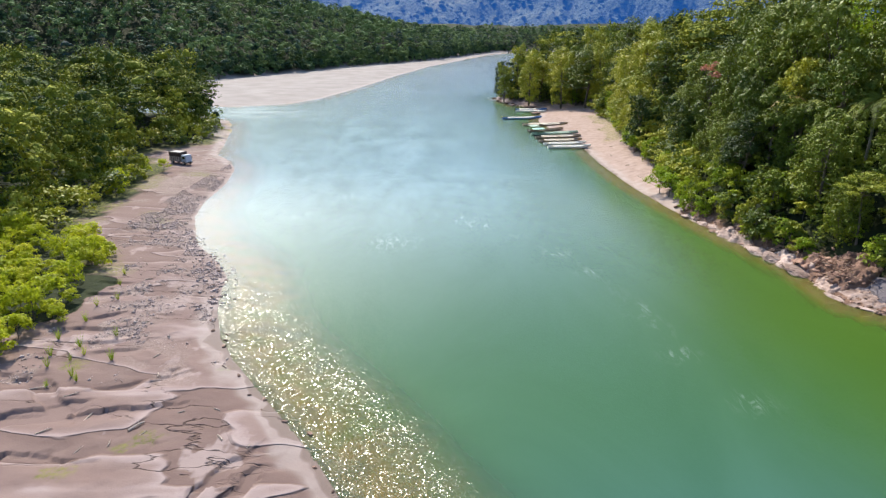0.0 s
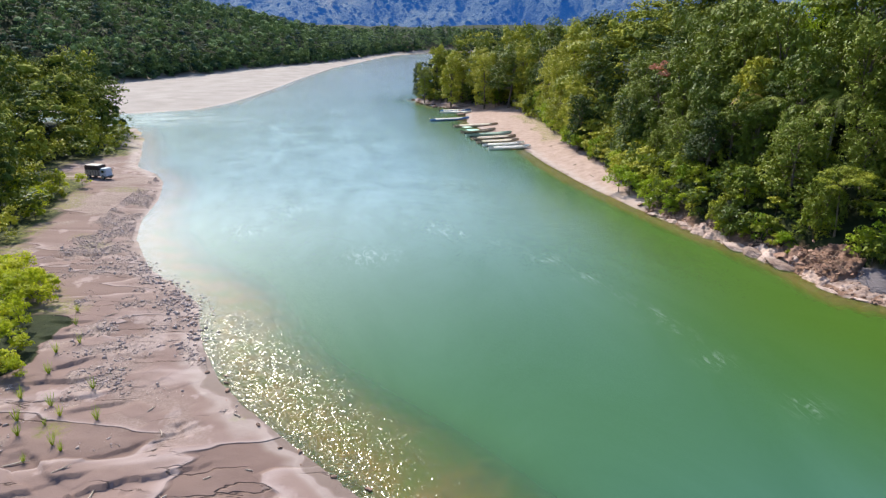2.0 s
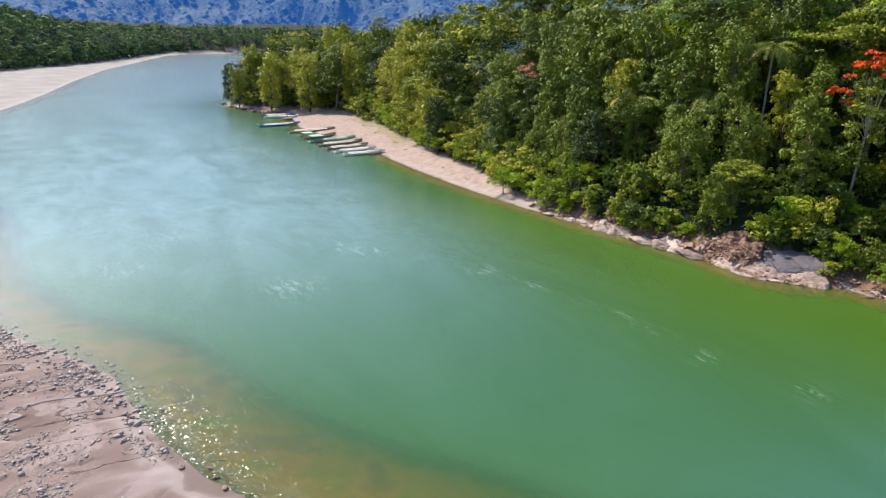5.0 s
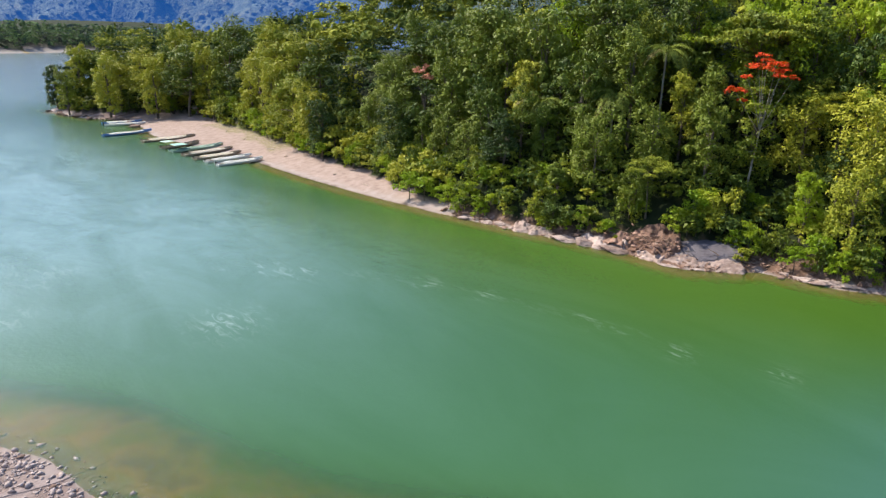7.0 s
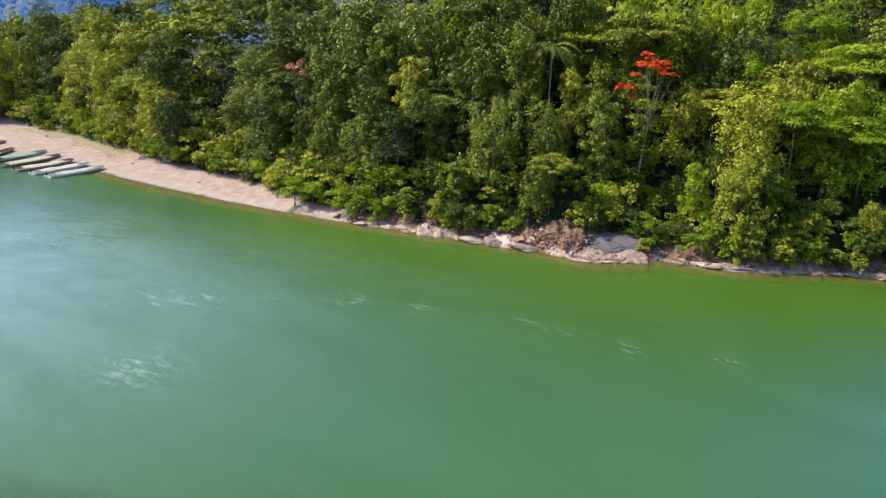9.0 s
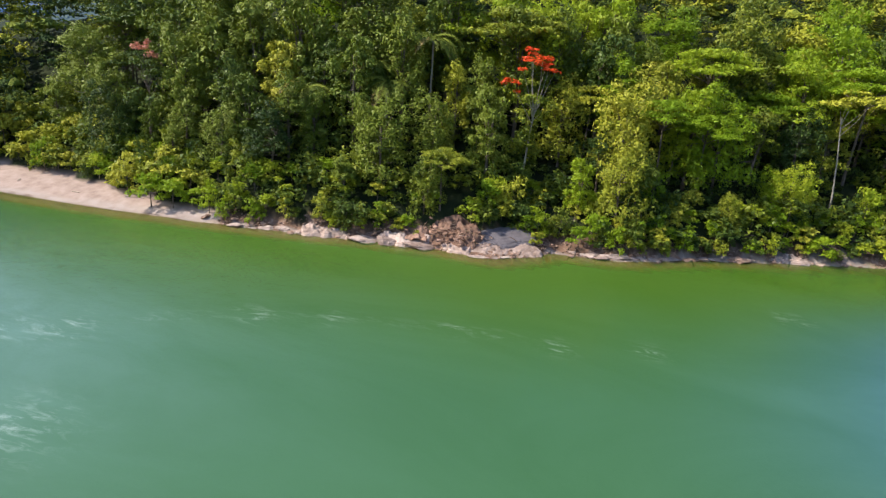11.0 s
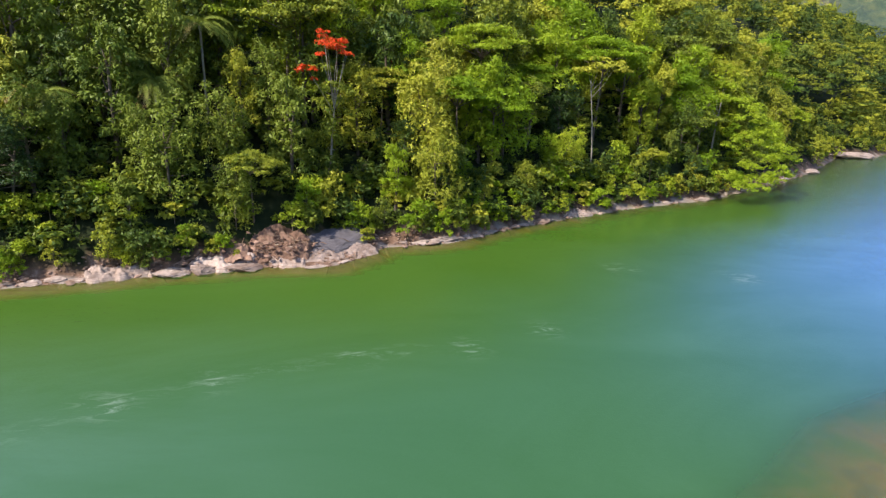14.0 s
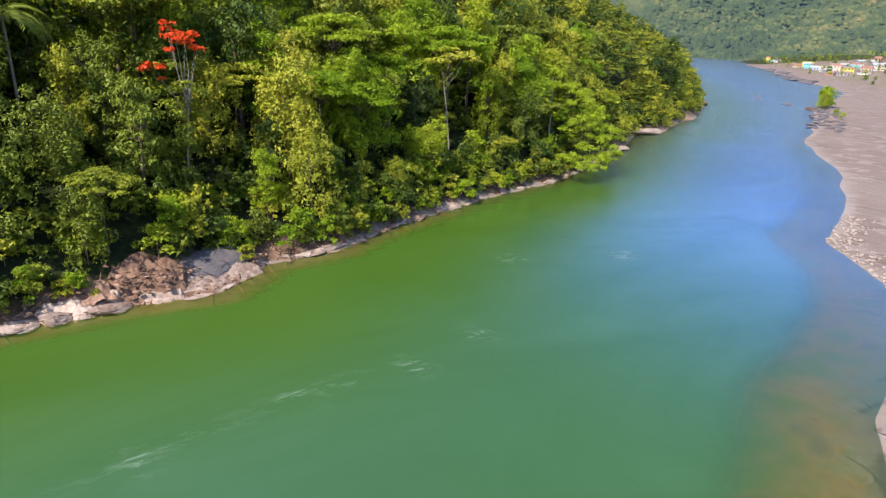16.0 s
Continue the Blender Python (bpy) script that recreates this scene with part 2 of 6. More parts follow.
    m.t.links.new(top.outputs[0], m.out.inputs["Surface"])
    return m.mat


ground_mat = ground_material()
water_mat = water_material()


def far_hill_material():
    """Wooded slopes kilometres off; blue haze is painted in as a dark tint and a glow."""
    m = Nodes("far_wooded_hills")
    a, b, c = m.noise(0.004, 4), m.noise(0.025, 5, 0.65), m.noise(0.10, 3, 0.7)
    f = m.math("ADD", m.math("MULTIPLY", a, 0.45), m.math("MULTIPLY", b, 0.55))
    col = m.ramp(f, [(0.40, (0.040, 0.060, 0.016)), (0.50, (0.062, 0.086, 0.020)), (0.58, (0.12, 0.13, 0.030)), (0.66, (0.22, 0.18, 0.06))])
    col = m.mix(m.math("MULTIPLY", c, 0.4), col, (0.03, 0.045, 0.016))
    # painted haze: base colour pulled to dark blue, plus faint blue emission
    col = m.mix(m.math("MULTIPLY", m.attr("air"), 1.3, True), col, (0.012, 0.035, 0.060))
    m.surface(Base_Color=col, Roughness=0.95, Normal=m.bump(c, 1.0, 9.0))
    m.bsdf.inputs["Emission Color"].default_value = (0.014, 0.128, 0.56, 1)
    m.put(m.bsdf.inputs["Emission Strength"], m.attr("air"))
    return m.mat


far_mat = far_hill_material()


def far_tree_material():
    """Tree crowns kilometres off, with the same blue haze painted into tint and glow."""
    m = Nodes("far_tree_crowns")
    f = m.math("ADD", m.math("MULTIPLY", m.noise(0.004, 4), 0.45), m.math("MULTIPLY", m.noise(0.025, 5, 0.65), 0.55))
    f = m.math("ADD", f, m.math("MULTIPLY", m.math("SUBTRACT", m.attr("tint"), 0.5), 0.09))
    col = m.ramp(f, [(0.40, (0.040, 0.060, 0.016)), (0.50, (0.062, 0.086, 0.020)), (0.58, (0.12, 0.13, 0.030)), (0.66, (0.22, 0.18, 0.06))])
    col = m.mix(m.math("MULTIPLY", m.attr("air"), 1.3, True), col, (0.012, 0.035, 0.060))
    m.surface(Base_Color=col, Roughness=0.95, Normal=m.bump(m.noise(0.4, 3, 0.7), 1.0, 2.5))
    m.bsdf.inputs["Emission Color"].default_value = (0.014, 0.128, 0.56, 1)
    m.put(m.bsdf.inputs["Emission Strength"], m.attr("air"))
    return m.mat


far_tree_mat = far_tree_material()

# ---- the plan: shores, and heights over the water ----
R_SHORE = [(1000, 985), (420, 960), (240, 915), (165, 800), (140, 620), (105, 430), (66, 335), (34, 296), (24, 278), (29, 250), (37, 241), (36, 222), (32.5, 203),
           (35.5, 170), (36.8, 153), (36.5, 133), (37, 116), (38.4, 103), (40, 92), (41, 86), (42.5, 78), (44.3, 71.5), (45, 64),
           (44.8, 57.5), (48, 53.5), (51.4, 51), (53, 42), (59.3, 32.5), (63, 24.5), (69.5, 10), (75.5, -8.5), (82, -20), (100, -49),
           (119, -72), (121, -86), (139, -112), (147, -130), (186, -181), (260, -262), (420, -420), (700, -720), (1100, -1190), (1900, -1980)]
L_LINE = [(1800, -2080), (1387, -1664), (900, -1130), (614, -784), (520, -690), (442, -606), (370, -510), (296, -439), (234, -372), (169, -242), (152, -210),
           (109, -142), (93.6, -113), (66, -82), (47.5, -54), (38, -36), (31.6, -21.4), (25.5, -17), (18.5, -11.5), (11, -1), (5.8, 11), (2.9, 19.6), (-2.8, 27.8),
           (-4.9, 31.4), (-7.6, 35.3), (-11.2, 40.2), (-14.4, 44.8), (-17, 49), (-19.1, 54.6), (-20.6, 60), (-21.6, 65), (-24.6, 70), (-29.6, 77.3),
           (-34.4, 89.8), (-36.1, 98.3), (-37.1, 113), (-39.6, 126), (-42.9, 134), (-48.4, 142), (-52.3, 158), (-57, 177), (-64.8, 201),
           (-80, 213), (-115, 222), (-190, 235), (-190, 262), (-115, 250), (-76.6, 242), (-58, 252), (-49, 276), (-39.6, 336), (-29, 428),
           (-10, 556), (30, 730), (58, 850), (95, 940), (190, 1000), (420, 1040), (1000, 1060)]


def worn(line, y0, y1, gap, seed):
    """The line with small bays and points between two y's."""
    q, out = random.Random(seed), [line[0]]
    for (ax, ay), (bx, by) in zip(line[:-1], line[1:]):
        n = math.hypot(bx - ax, by - ay)
        k = int(n / gap) if y0 < min(ay, by) and max(ay, by) < y1 else 1
        for i in range(1, k):
            d = q.uniform(-0.16, 0.16) * gap
            out.append((ax + (bx - ax) * i / k - (by - ay) / n * d, ay + (by - ay) * i / k + (bx - ax) / n * d))
        out.append((bx, by))
    return out


L_SHORE = worn(L_LINE, -620, -12, 9.0, 4)
HILL_FOOT = [(-3000, 100), (-900, 250), (-500, 300), (-250, 340), (-128, 375), (-104, 434), (-65, 542), (-12, 659), (35, 834), (62, 930),
             (95, 975), (185, 1025), (420, 1062), (1000, 1085), (1000, 4000), (-3000, 4000)]


def dist_to(px, py, line):
    best = np.full(px.shape, 1e9)
    for (ax, ay), (bx, by) in zip(line[:-1], line[1:]):
        ux, uy = bx - ax, by - ay
        t = np.clip(((px - ax) * ux + (py - ay) * uy) / (ux * ux + uy * uy), 0, 1)
        best = np.minimum(best, np.hypot(px - ax - t * ux, py - ay - t * uy))
    return best


def within(px, py, poly):
    inside = np.zeros(px.shape, bool)
    for (ax, ay), (bx, by) in zip(poly, poly[1:] + poly[:1]):
        if ay == by:
            continue
        hit = ((ay > py) != (by > py)) & (px < (bx - ax) * (py - ay) / (by - ay) + ax)
        inside ^= hit
    return inside


def step(a, b, v):
    t = np.clip((v - a) / (b - a), 0, 1)
    return t * t * (3 - 2 * t)


class Waves:
    """Smooth random relief for numpy arrays: two octaves of value noise, about -1.5 to 1.5."""

    def __init__(self, seed, size, n=0):
        self.t = np.random.RandomState(seed).uniform(-1, 1, (64, 64))
        self.size = size * 0.5

    def layer(self, u, v):
        i, j = np.floor(u).astype(int), np.floor(v).astype(int)
        f, g = u - i, v - j
        f, g = f * f * (3 - 2 * f), g * g * (3 - 2 * g)
        t = self.t
        a, b, c, d = t[i % 64, j % 64], t[(i + 1) % 64, j % 64], t[i % 64, (j + 1) % 64], t[(i + 1) % 64, (j + 1) % 64]
        return (a * (1 - f) + b * f) * (1 - g) + (c * (1 - f) + d * f) * g

    def __call__(self, x, y):
        u, v = (0.8 * x + 0.6 * y) / self.size, (0.8 * y - 0.6 * x) / self.size
        return 1.35 * self.layer(u, v) + 0.65 * self.layer(2.1 * u + 7.3, 2.1 * v + 3.1)


w300, w90, w30, w9, w3, w1 = (Waves(i, s) for i, s in enumerate((300, 90, 30, 9, 3.2, 1.1)))
RIVER = R_SHORE + L_SHORE
BEACH_Y, BEACH_W = [44, 51, 57, 63, 68, 72, 92, 99, 120, 154, 192, 231, 250, 262, 290], [0.4, 2.6, 4.2, 2.8, 1.6, 0.6, 0.7, 2.0, 7, 11, 18, 18, 8, 2, 1.0]
RIDGE_Y, RIDGE_H = [-600, -220, -130, -60, 0, 60, 110, 150, 185, 220, 280, 350, 600, 1000], [6, 42, 66, 70, 70, 75, 60, 38, 22, 12, 8, 5, 5, 8]
SAND_Y, SAND_W = [-900, -300, -60, 0, 30, 41, 55, 71, 80, 94, 121, 134, 141, 152, 160, 215], [60, 60, 70, 60, 42, 23, 12.5, 11, 15, 13, 13.5, 16, 15, 3, 2, 1.5]


LEDGES = [([(-26.5, 35.0), (-23.2, 36.0), (-20.5, 37.2), (-15.8, 38.1)], 0.34), ([(-28, 31.6), (-25.2, 31.4), (-21.1, 30.8), (-18.9, 30.9)], 0.22),
          ([(-24.5, 27.0), (-19.9, 25.8), (-17.0, 26.4)], 0.34), ([(-24.5, 39.0), (-20.0, 40.6), (-17.2, 42.8)], 0.19), ([(-31.6, 49.2), (-26.4, 50.2)], 0.29),
          ([(-30.6, 51.2), (-27.6, 53.6)], 0.27), ([(-33.4, 57.2), (-29.6, 58.0)], 0.29), ([(-33.6, 60.3), (-30.0, 60.8)], 0.24), ([(-47.5, 78.6), (-42, 80.4), (-36.6, 82.6)], 0.61),
          ([(-33.0, 41.5), (-28.6, 40.4)], 0.27), ([(-38.5, 84.5), (-35.8, 90.0)], 0.17), ([(-26.5, 45.2), (-22.8, 46.4)], 0.20), ([(-29.4, 46.6), (-25.0, 47.6)], 0.20)]
_r = random.Random(12)
for _k in range(34):
    _x, _y, _a, _n = _r.uniform(-33, -9), _r.uniform(25, 62), _r.uniform(-0.1, 0.5), _r.uniform(1.2, 4.2)
    LEDGES.append(([(_x - _n / 2, _y - _n / 2 * _a), (_x, _y + _r.uniform(-0.3, 0.3)), (_x + _n / 2, _y + _n / 2 * _a)], _r.uniform(0.04, 0.11)))
RILLS = [((-7.4, 35.0), (-9.2, 31.6), 0.22, 0.28), ((-9.2, 31.6), (-12.4, 26.0), 0.30, 0.40), ((-4.6, 32.0), (-7.7, 30.4), 0.25, 0.30),
         ((-7.7, 30.4), (-10.6, 25.6), 0.34, 0.45), ((-22.6, 37.4), (-31.5, 33.6), 0.30, 0.8), ((-28.5, 40.2), (-24.0, 36.2), 0.28, 0.7)]


def plan(x, y):
    """Height and masks of the ground at arrays x, y."""
    dr, dl = dist_to(x, y, R_SHORE), dist_to(x, y, L_SHORE)
    d = np.minimum(dr, dl)
    wet = within(x, y, RIVER)
    right = (dr < dl) & ~wet
    left = ~right & ~wet
    jig = 0.5 * w9(x, y) + 0.25 * w3(x, y)
    # right bank: rock or beach, then the steep wooded spur
    bw = np.interp(y, BEACH_Y, BEACH_W)
    cap = np.interp(y, RIDGE_Y, RIDGE_H)
    up = np.maximum(dr - bw, 0)
    rise = cap * (1 - np.exp(-0.75 * up / cap))
    hr = (0.75 + 0.06 * bw) * step(0, np.maximum(bw, 2.0), dr) + rise * step(0, 3, up) + 0.8 * w30(x, y) * step(4, 30, up)
    # left bank: silt flats, then woods, the gravel bar and the hill behind
    sw = np.interp(y, SAND_Y, SAND_W)
    hl = 1.25 * np.minimum(dl / np.maximum(sw, 4), 1.0) ** 0.85 * 0.85 + np.clip(0.035 * (dl - sw), 0, 5)
    north = (y > 228) & left
    hl = np.where(north, 0.9 * step(0, 25, dl) + 0.2 * w30(x, y) * step(5, 30, dl), hl)
    foot = within(x, y, HILL_FOOT)
    df = np.where(foot, dist_to(x, y, HILL_FOOT[:14]), 0)
    hcap = np.interp(y, [300, 450, 560, 650, 760, 860, 1000, 1300], [280, 250, 180, 90, 46, 26, 26, 40])
    hl = hl + hcap * (1 - np.exp(-0.55 * df / hcap)) + 0.12 * df * 0.15 * w300(x, y)
    # the far bank downstream rises to the village and its hill
    south = np.maximum(0, -y - 380)
    vs = np.clip(dl - 30, 0, None) * 0.12 * step(-60, 120, south) * 0.9
    hl = np.where(y < -300, np.minimum(hl, 2.2) + np.minimum(vs, 19), hl)
    h = np.where(right, hr, hl)
    h = h + np.where(wet, 0, 0.10 * jig * step(1, 5, d))
    h = np.where(wet, h, np.maximum(h, 0.09 * np.minimum(d, 4)))
    # river bed: shallow shelf on the left, steep on the right
    shelf = np.interp(y, [-120, -40, 0, 40, 60, 90, 140, 200], [3, 4, 7, 8, 7, 3.5, 2.5, 2.0])
    bed = np.where(dl < dr, -0.10 * np.minimum(dl, shelf) - 0.26 * np.clip(dl - shelf, 0, 13), -0.22 * np.minimum(dr, 2.2) - 0.7 * np.clip(dr - 2.2, 0, 5))
    h = np.where(wet, bed, h)
    # low ledges worn into the silt by rain, dropping towards the south
    for edge, drop in LEDGES:
        for k, ((ax, ay), (bx, by)) in enumerate(zip(edge[:-1], edge[1:])):
            ux, uy = bx - ax, by - ay
            n = math.hypot(ux, uy)
            t = ((x - ax) * ux + (y - ay) * uy) / n / n
            side = ((y - ay) * ux - (x - ax) * uy) / n + 0.13 * w1(x, y) + 0.15 * w3(x, y) + 0.25 * w9(x, y)
            run = np.clip((k + t) / (len(edge) - 1), 0, 1)
            h = h - drop * np.sin(np.pi * (0.04 + 0.92 * run)) ** 0.6 * step(0.03, -0.07, side) * step(-2.0, -0.1, side) * (t > -0.04) * (t < 1.04)
    for (ax, ay), (bx, by), deep, half in RILLS:
        ux, uy = bx - ax, by - ay
        n = math.hypot(ux, uy)
        t = ((x - ax) * ux + (y - ay) * uy) / n / n
        side = np.abs(((y - ay) * ux - (x - ax) * uy) / n + 0.30 * w3(x, y) + 0.10 * w1(x, y))
        h = h - deep * step(half * 1.25, half * 0.85, side) * step(-0.05, 0.1, t) * step(1.05, 0.95, t)
    return h, dr, dl, wet, right, left, bw, sw, up, df


def line_coords(parts):
    out = [parts[0][0]]
    for a, b, s in parts:
        n = max(1, int(round((b - a) / s)))
        out += list(np.linspace(a, b, n + 1)[1:])
    return np.array(out)


def mesh_object(name, verts, faces, material, parent=None, attrs=None, smooth=False):
    """One mesh object from numpy arrays; faces all triangles or all quads."""
    me = bpy.data.meshes.new(name)
    faces = np.asarray(faces, np.int32)
    k = faces.shape[1]
    me.vertices.add(len(verts))
    me.vertices.foreach_set("co", np.asarray(verts, np.float32).ravel())
    me.loops.add(faces.size)
    me.loops.foreach_set("vertex_index", faces.ravel())
    me.polygons.add(len(faces))
    me.polygons.foreach_set("loop_start", np.arange(0, faces.size, k, dtype=np.int32))
    if smooth:
        me.polygons.foreach_set("use_smooth", np.ones(len(faces), bool))
    for key, values in (attrs or {}).items():
        at = me.attributes.new(key, "FLOAT", "POINT")
        at.data.foreach_set("value", np.asarray(values, np.float32))
    me.update(calc_edges=True)
    me.materials.append(material)
    ob = new(name, me)
    if parent is not None:
        ob.parent = parent
    return ob


def grid_faces(nx, ny, keep=None):
    i = np.arange(ny - 1)[:, None] * nx + np.arange(nx - 1)[None, :]
    f = np.stack([i, i + 1, i + nx + 1, i + nx], -1).reshape(-1, 4)
    return f if keep is None else f[keep]


# ---- ground: one sheet from under the river to the mountains ----
gx = line_coords([(-4200, -1200, 150), (-1200, -400, 40), (-400, -120, 12), (-120, -56, 4), (-56, -34, 1.1), (-34, 0, 1.4), (0, 34, 2.0), (34, 56, 1.2), (56, 84, 2.2),
                  (84, 130, 1.8), (130, 200, 3), (200, 520, 8), (520, 900, 25), (900, 1400, 60), (1400, 4400, 150)])
gy = line_coords([(-4300, -1400, 150), (-1400, -900, 50), (-900, -620, 18), (-620, -300, 9), (-300, -150, 5), (-150, -40, 1.6), (-40, 24, 1.6), (24, 62, 1.4), (62, 110, 1.0), (110, 150, 1.4),
                  (150, 290, 3), (290, 700, 14), (700, 1400, 40), (1400, 4400, 150)])
fx, fy = np.linspace(-34, 0, 228), np.linspace(24, 62, 254)
sheets, sheet_faces, base = [], [], 0
for ax, ay in ((gx, gy), (fx, fy)):
    GX, GY = np.meshgrid(ax, ay)
    f = grid_faces(len(ax), len(ay))
    if base == 0:
        mx, my = GX.ravel()[f].mean(1), GY.ravel()[f].mean(1)
        f = f[~((mx > -34) & (mx < 0) & (my > 24) & (my < 62))]
    sheets.append(np.stack([GX.ravel(), GY.ravel()], 1))
    sheet_faces.append(f + base)
    base += GX.size
GX, GY = np.concatenate(sheets).T
h, dr, dl, wet, right, left, bw, sw, up, df = plan(GX, GY)
near = left & (GY > 20) & (GY < 140) & (GX > -60)
inner = step(0, 2, np.minimum(np.minimum(GX + 34, -GX), np.minimum(GY - 24, 62 - GY)))
h = h + np.where(near, (0.025 * w3(GX, GY) + 0.02 * w1(GX, GY)) * np.where(inner > 0, inner, 0.3), 0) * step(0.5, 3, dl)
h = np.where(wet, h, np.maximum(h, 0.07 * np.minimum(np.minimum(dl, dr), 2)))
COBBLES = [(-19, 42), (-25, 50), (-25.5, 55), (-22.6, 60), (-23.6, 66), (-28, 73), (-31, 79), (-38, 90), (-40, 100), (-41, 112), (-43, 126)]
band = np.exp(-(dist_to(GX, GY, COBBLES) / 2.6) ** 2) * step(-0.9, 0.3, w3(GX, GY))
sandy = left & (dl < sw + 1.5 * w9(GX, GY))
far_off = np.hypot(GX, GY - 50) > 1150
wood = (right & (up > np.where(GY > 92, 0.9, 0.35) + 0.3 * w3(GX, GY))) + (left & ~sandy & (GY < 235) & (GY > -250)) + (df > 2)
bar = (left & (GY > 228) & (df <= 2)) + 0.10 * (left & (GY < -20) & (GY > -700))
grass = (left & (np.abs(dl - sw - 1) < 2.5 + w9(GX, GY)) & (GY > 62) & (GY < 175)) * 0.8 + (left & (GY < -250) & (dl > 40) & (w30(GX, GY) > -0.3)) * 0.6
grass = grass + (right & (GY > 158) & (GY < 205) & (up < 2.0) & (dr > bw - 3.5 + 1.2 * w9(GX, GY))) * 0.9
for px, py, pr in ((-16.8, 33.4, 1.3), (-17.8, 32.0, 0.9), (-14.6, 43.2, 0.8), (-20.8, 29.6, 1.4), (-27.0, 43.0, 1.6), (-20.5, 63.8, 0.7), (-38, 86, 2.2), (-44, 118, 4.0), (-41, 90, 2.0)):
    grass = np.maximum(grass, 0.75 * step(pr, pr * 0.5, np.hypot(GX - px, (GY - py) * 1.4) + 0.35 * w1(GX, GY)) * left)
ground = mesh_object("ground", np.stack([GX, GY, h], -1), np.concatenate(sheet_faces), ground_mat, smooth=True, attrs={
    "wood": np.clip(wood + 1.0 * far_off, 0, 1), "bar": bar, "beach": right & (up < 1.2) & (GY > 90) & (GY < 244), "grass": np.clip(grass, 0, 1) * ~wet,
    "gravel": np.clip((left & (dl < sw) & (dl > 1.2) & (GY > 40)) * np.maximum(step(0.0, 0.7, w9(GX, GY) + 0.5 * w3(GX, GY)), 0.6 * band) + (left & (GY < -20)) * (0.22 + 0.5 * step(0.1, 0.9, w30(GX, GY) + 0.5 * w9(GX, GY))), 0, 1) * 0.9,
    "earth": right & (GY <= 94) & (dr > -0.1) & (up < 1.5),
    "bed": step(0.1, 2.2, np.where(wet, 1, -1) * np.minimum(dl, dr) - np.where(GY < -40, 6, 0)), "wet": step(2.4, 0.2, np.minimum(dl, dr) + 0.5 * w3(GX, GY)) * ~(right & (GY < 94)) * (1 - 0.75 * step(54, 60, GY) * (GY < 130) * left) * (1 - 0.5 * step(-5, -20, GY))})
tagged(ground, "pinkish silt banks and wooded valley ground", "ground", kind="structure")

# ---- water ----
wx = line_coords([(-220, -60, 8), (-60, 0, 1.4), (0, 40, 0.9), (40, 120, 1.6), (120, 400, 7), (400, 900, 20), (900, 2000, 80)])
wy = line_coords([(-2200, -1000, 60), (-1000, -500, 20), (-500, -120, 12), (-120, 25, 2.0), (25, 100, 1.0), (100, 240, 2.0), (240, 700, 12), (700, 1950, 60)])
WX, WY = np.meshgrid(wx, wy)
wh, wdr, wdl, wwet = plan(WX, WY)[:4]
cell = wwet | (np.minimum(wdr, wdl) < np.maximum(3.0, 0.03 * np.hypot(WX, WY)))
keep = (cell[:-1, :-1] | cell[1:, :-1] | cell[:-1, 1:] | cell[1:, 1:]).ravel()
depth = np.clip(-wh, 0, None)
rapid = 0.9 * np.exp(-((WX + 66) / 22) ** 2 - ((WY - 224) / 17) ** 2) * (0.6 + 0.4 * w9(WX, WY)) + 0.35 * np.exp(-((WX + 20) / 40) ** 2 - ((WY - 520) / 30) ** 2)
sparkle = np.maximum(0.94 * step(13.5, 2, wdl) * step(14, 28, WY) * step(80, 50, WY), 0.16 + 0.24 * step(10, -40, WY))
ruffle = 0.12 * step(18, 4, wdl) * step(22, 33, WY) * step(150, 80, WY) + 0.40 * step(50, 160, WY) + 0.9 * step(5, -60, WY) * step(2, 12, wdl)
SEAM = [(-6, 96), (5.6, 90), (14, 80), (17.8, 73.5), (21, 66), (23.2, 56), (24.5, 47.5), (26.7, 39), (29, 33)]
BOILS = ((17.8, 73.6, 1.5), (23.2, 56.2, 1.2), (24.0, 46.4, 1.2), (26.8, 38.6, 1.2), (42.4, 24.0, 1.3), (38.4, 10.0, 1.6), (-3.9, 77.6, 3.2), (8.4, 86.0, 2.4), (6.0, 90.0, 2.0), (20.4, 67.0, 1.2), (-14.5, 102, 3.5), (-20, 92, 2.5))
wisp = 0.28 * np.exp(-(dist_to(WX, WY, SEAM) / 0.9) ** 2) * step(-0.8, 0.7, w9(WX, WY))
for bx_, by_, br_ in BOILS:
    wisp = np.maximum(wisp, 0.72 * np.exp(-(np.hypot(WX - bx_, WY - by_) / br_) ** 2))
wisp = wisp + 0.32 * step(84, 115, WY) * step(260, 160, WY) * step(0.2, 1.0, w30(WX + 90, WY))
wisp = np.maximum(wisp, 0.7 * step(-60, -110, WY) * step(40, 120, WX))
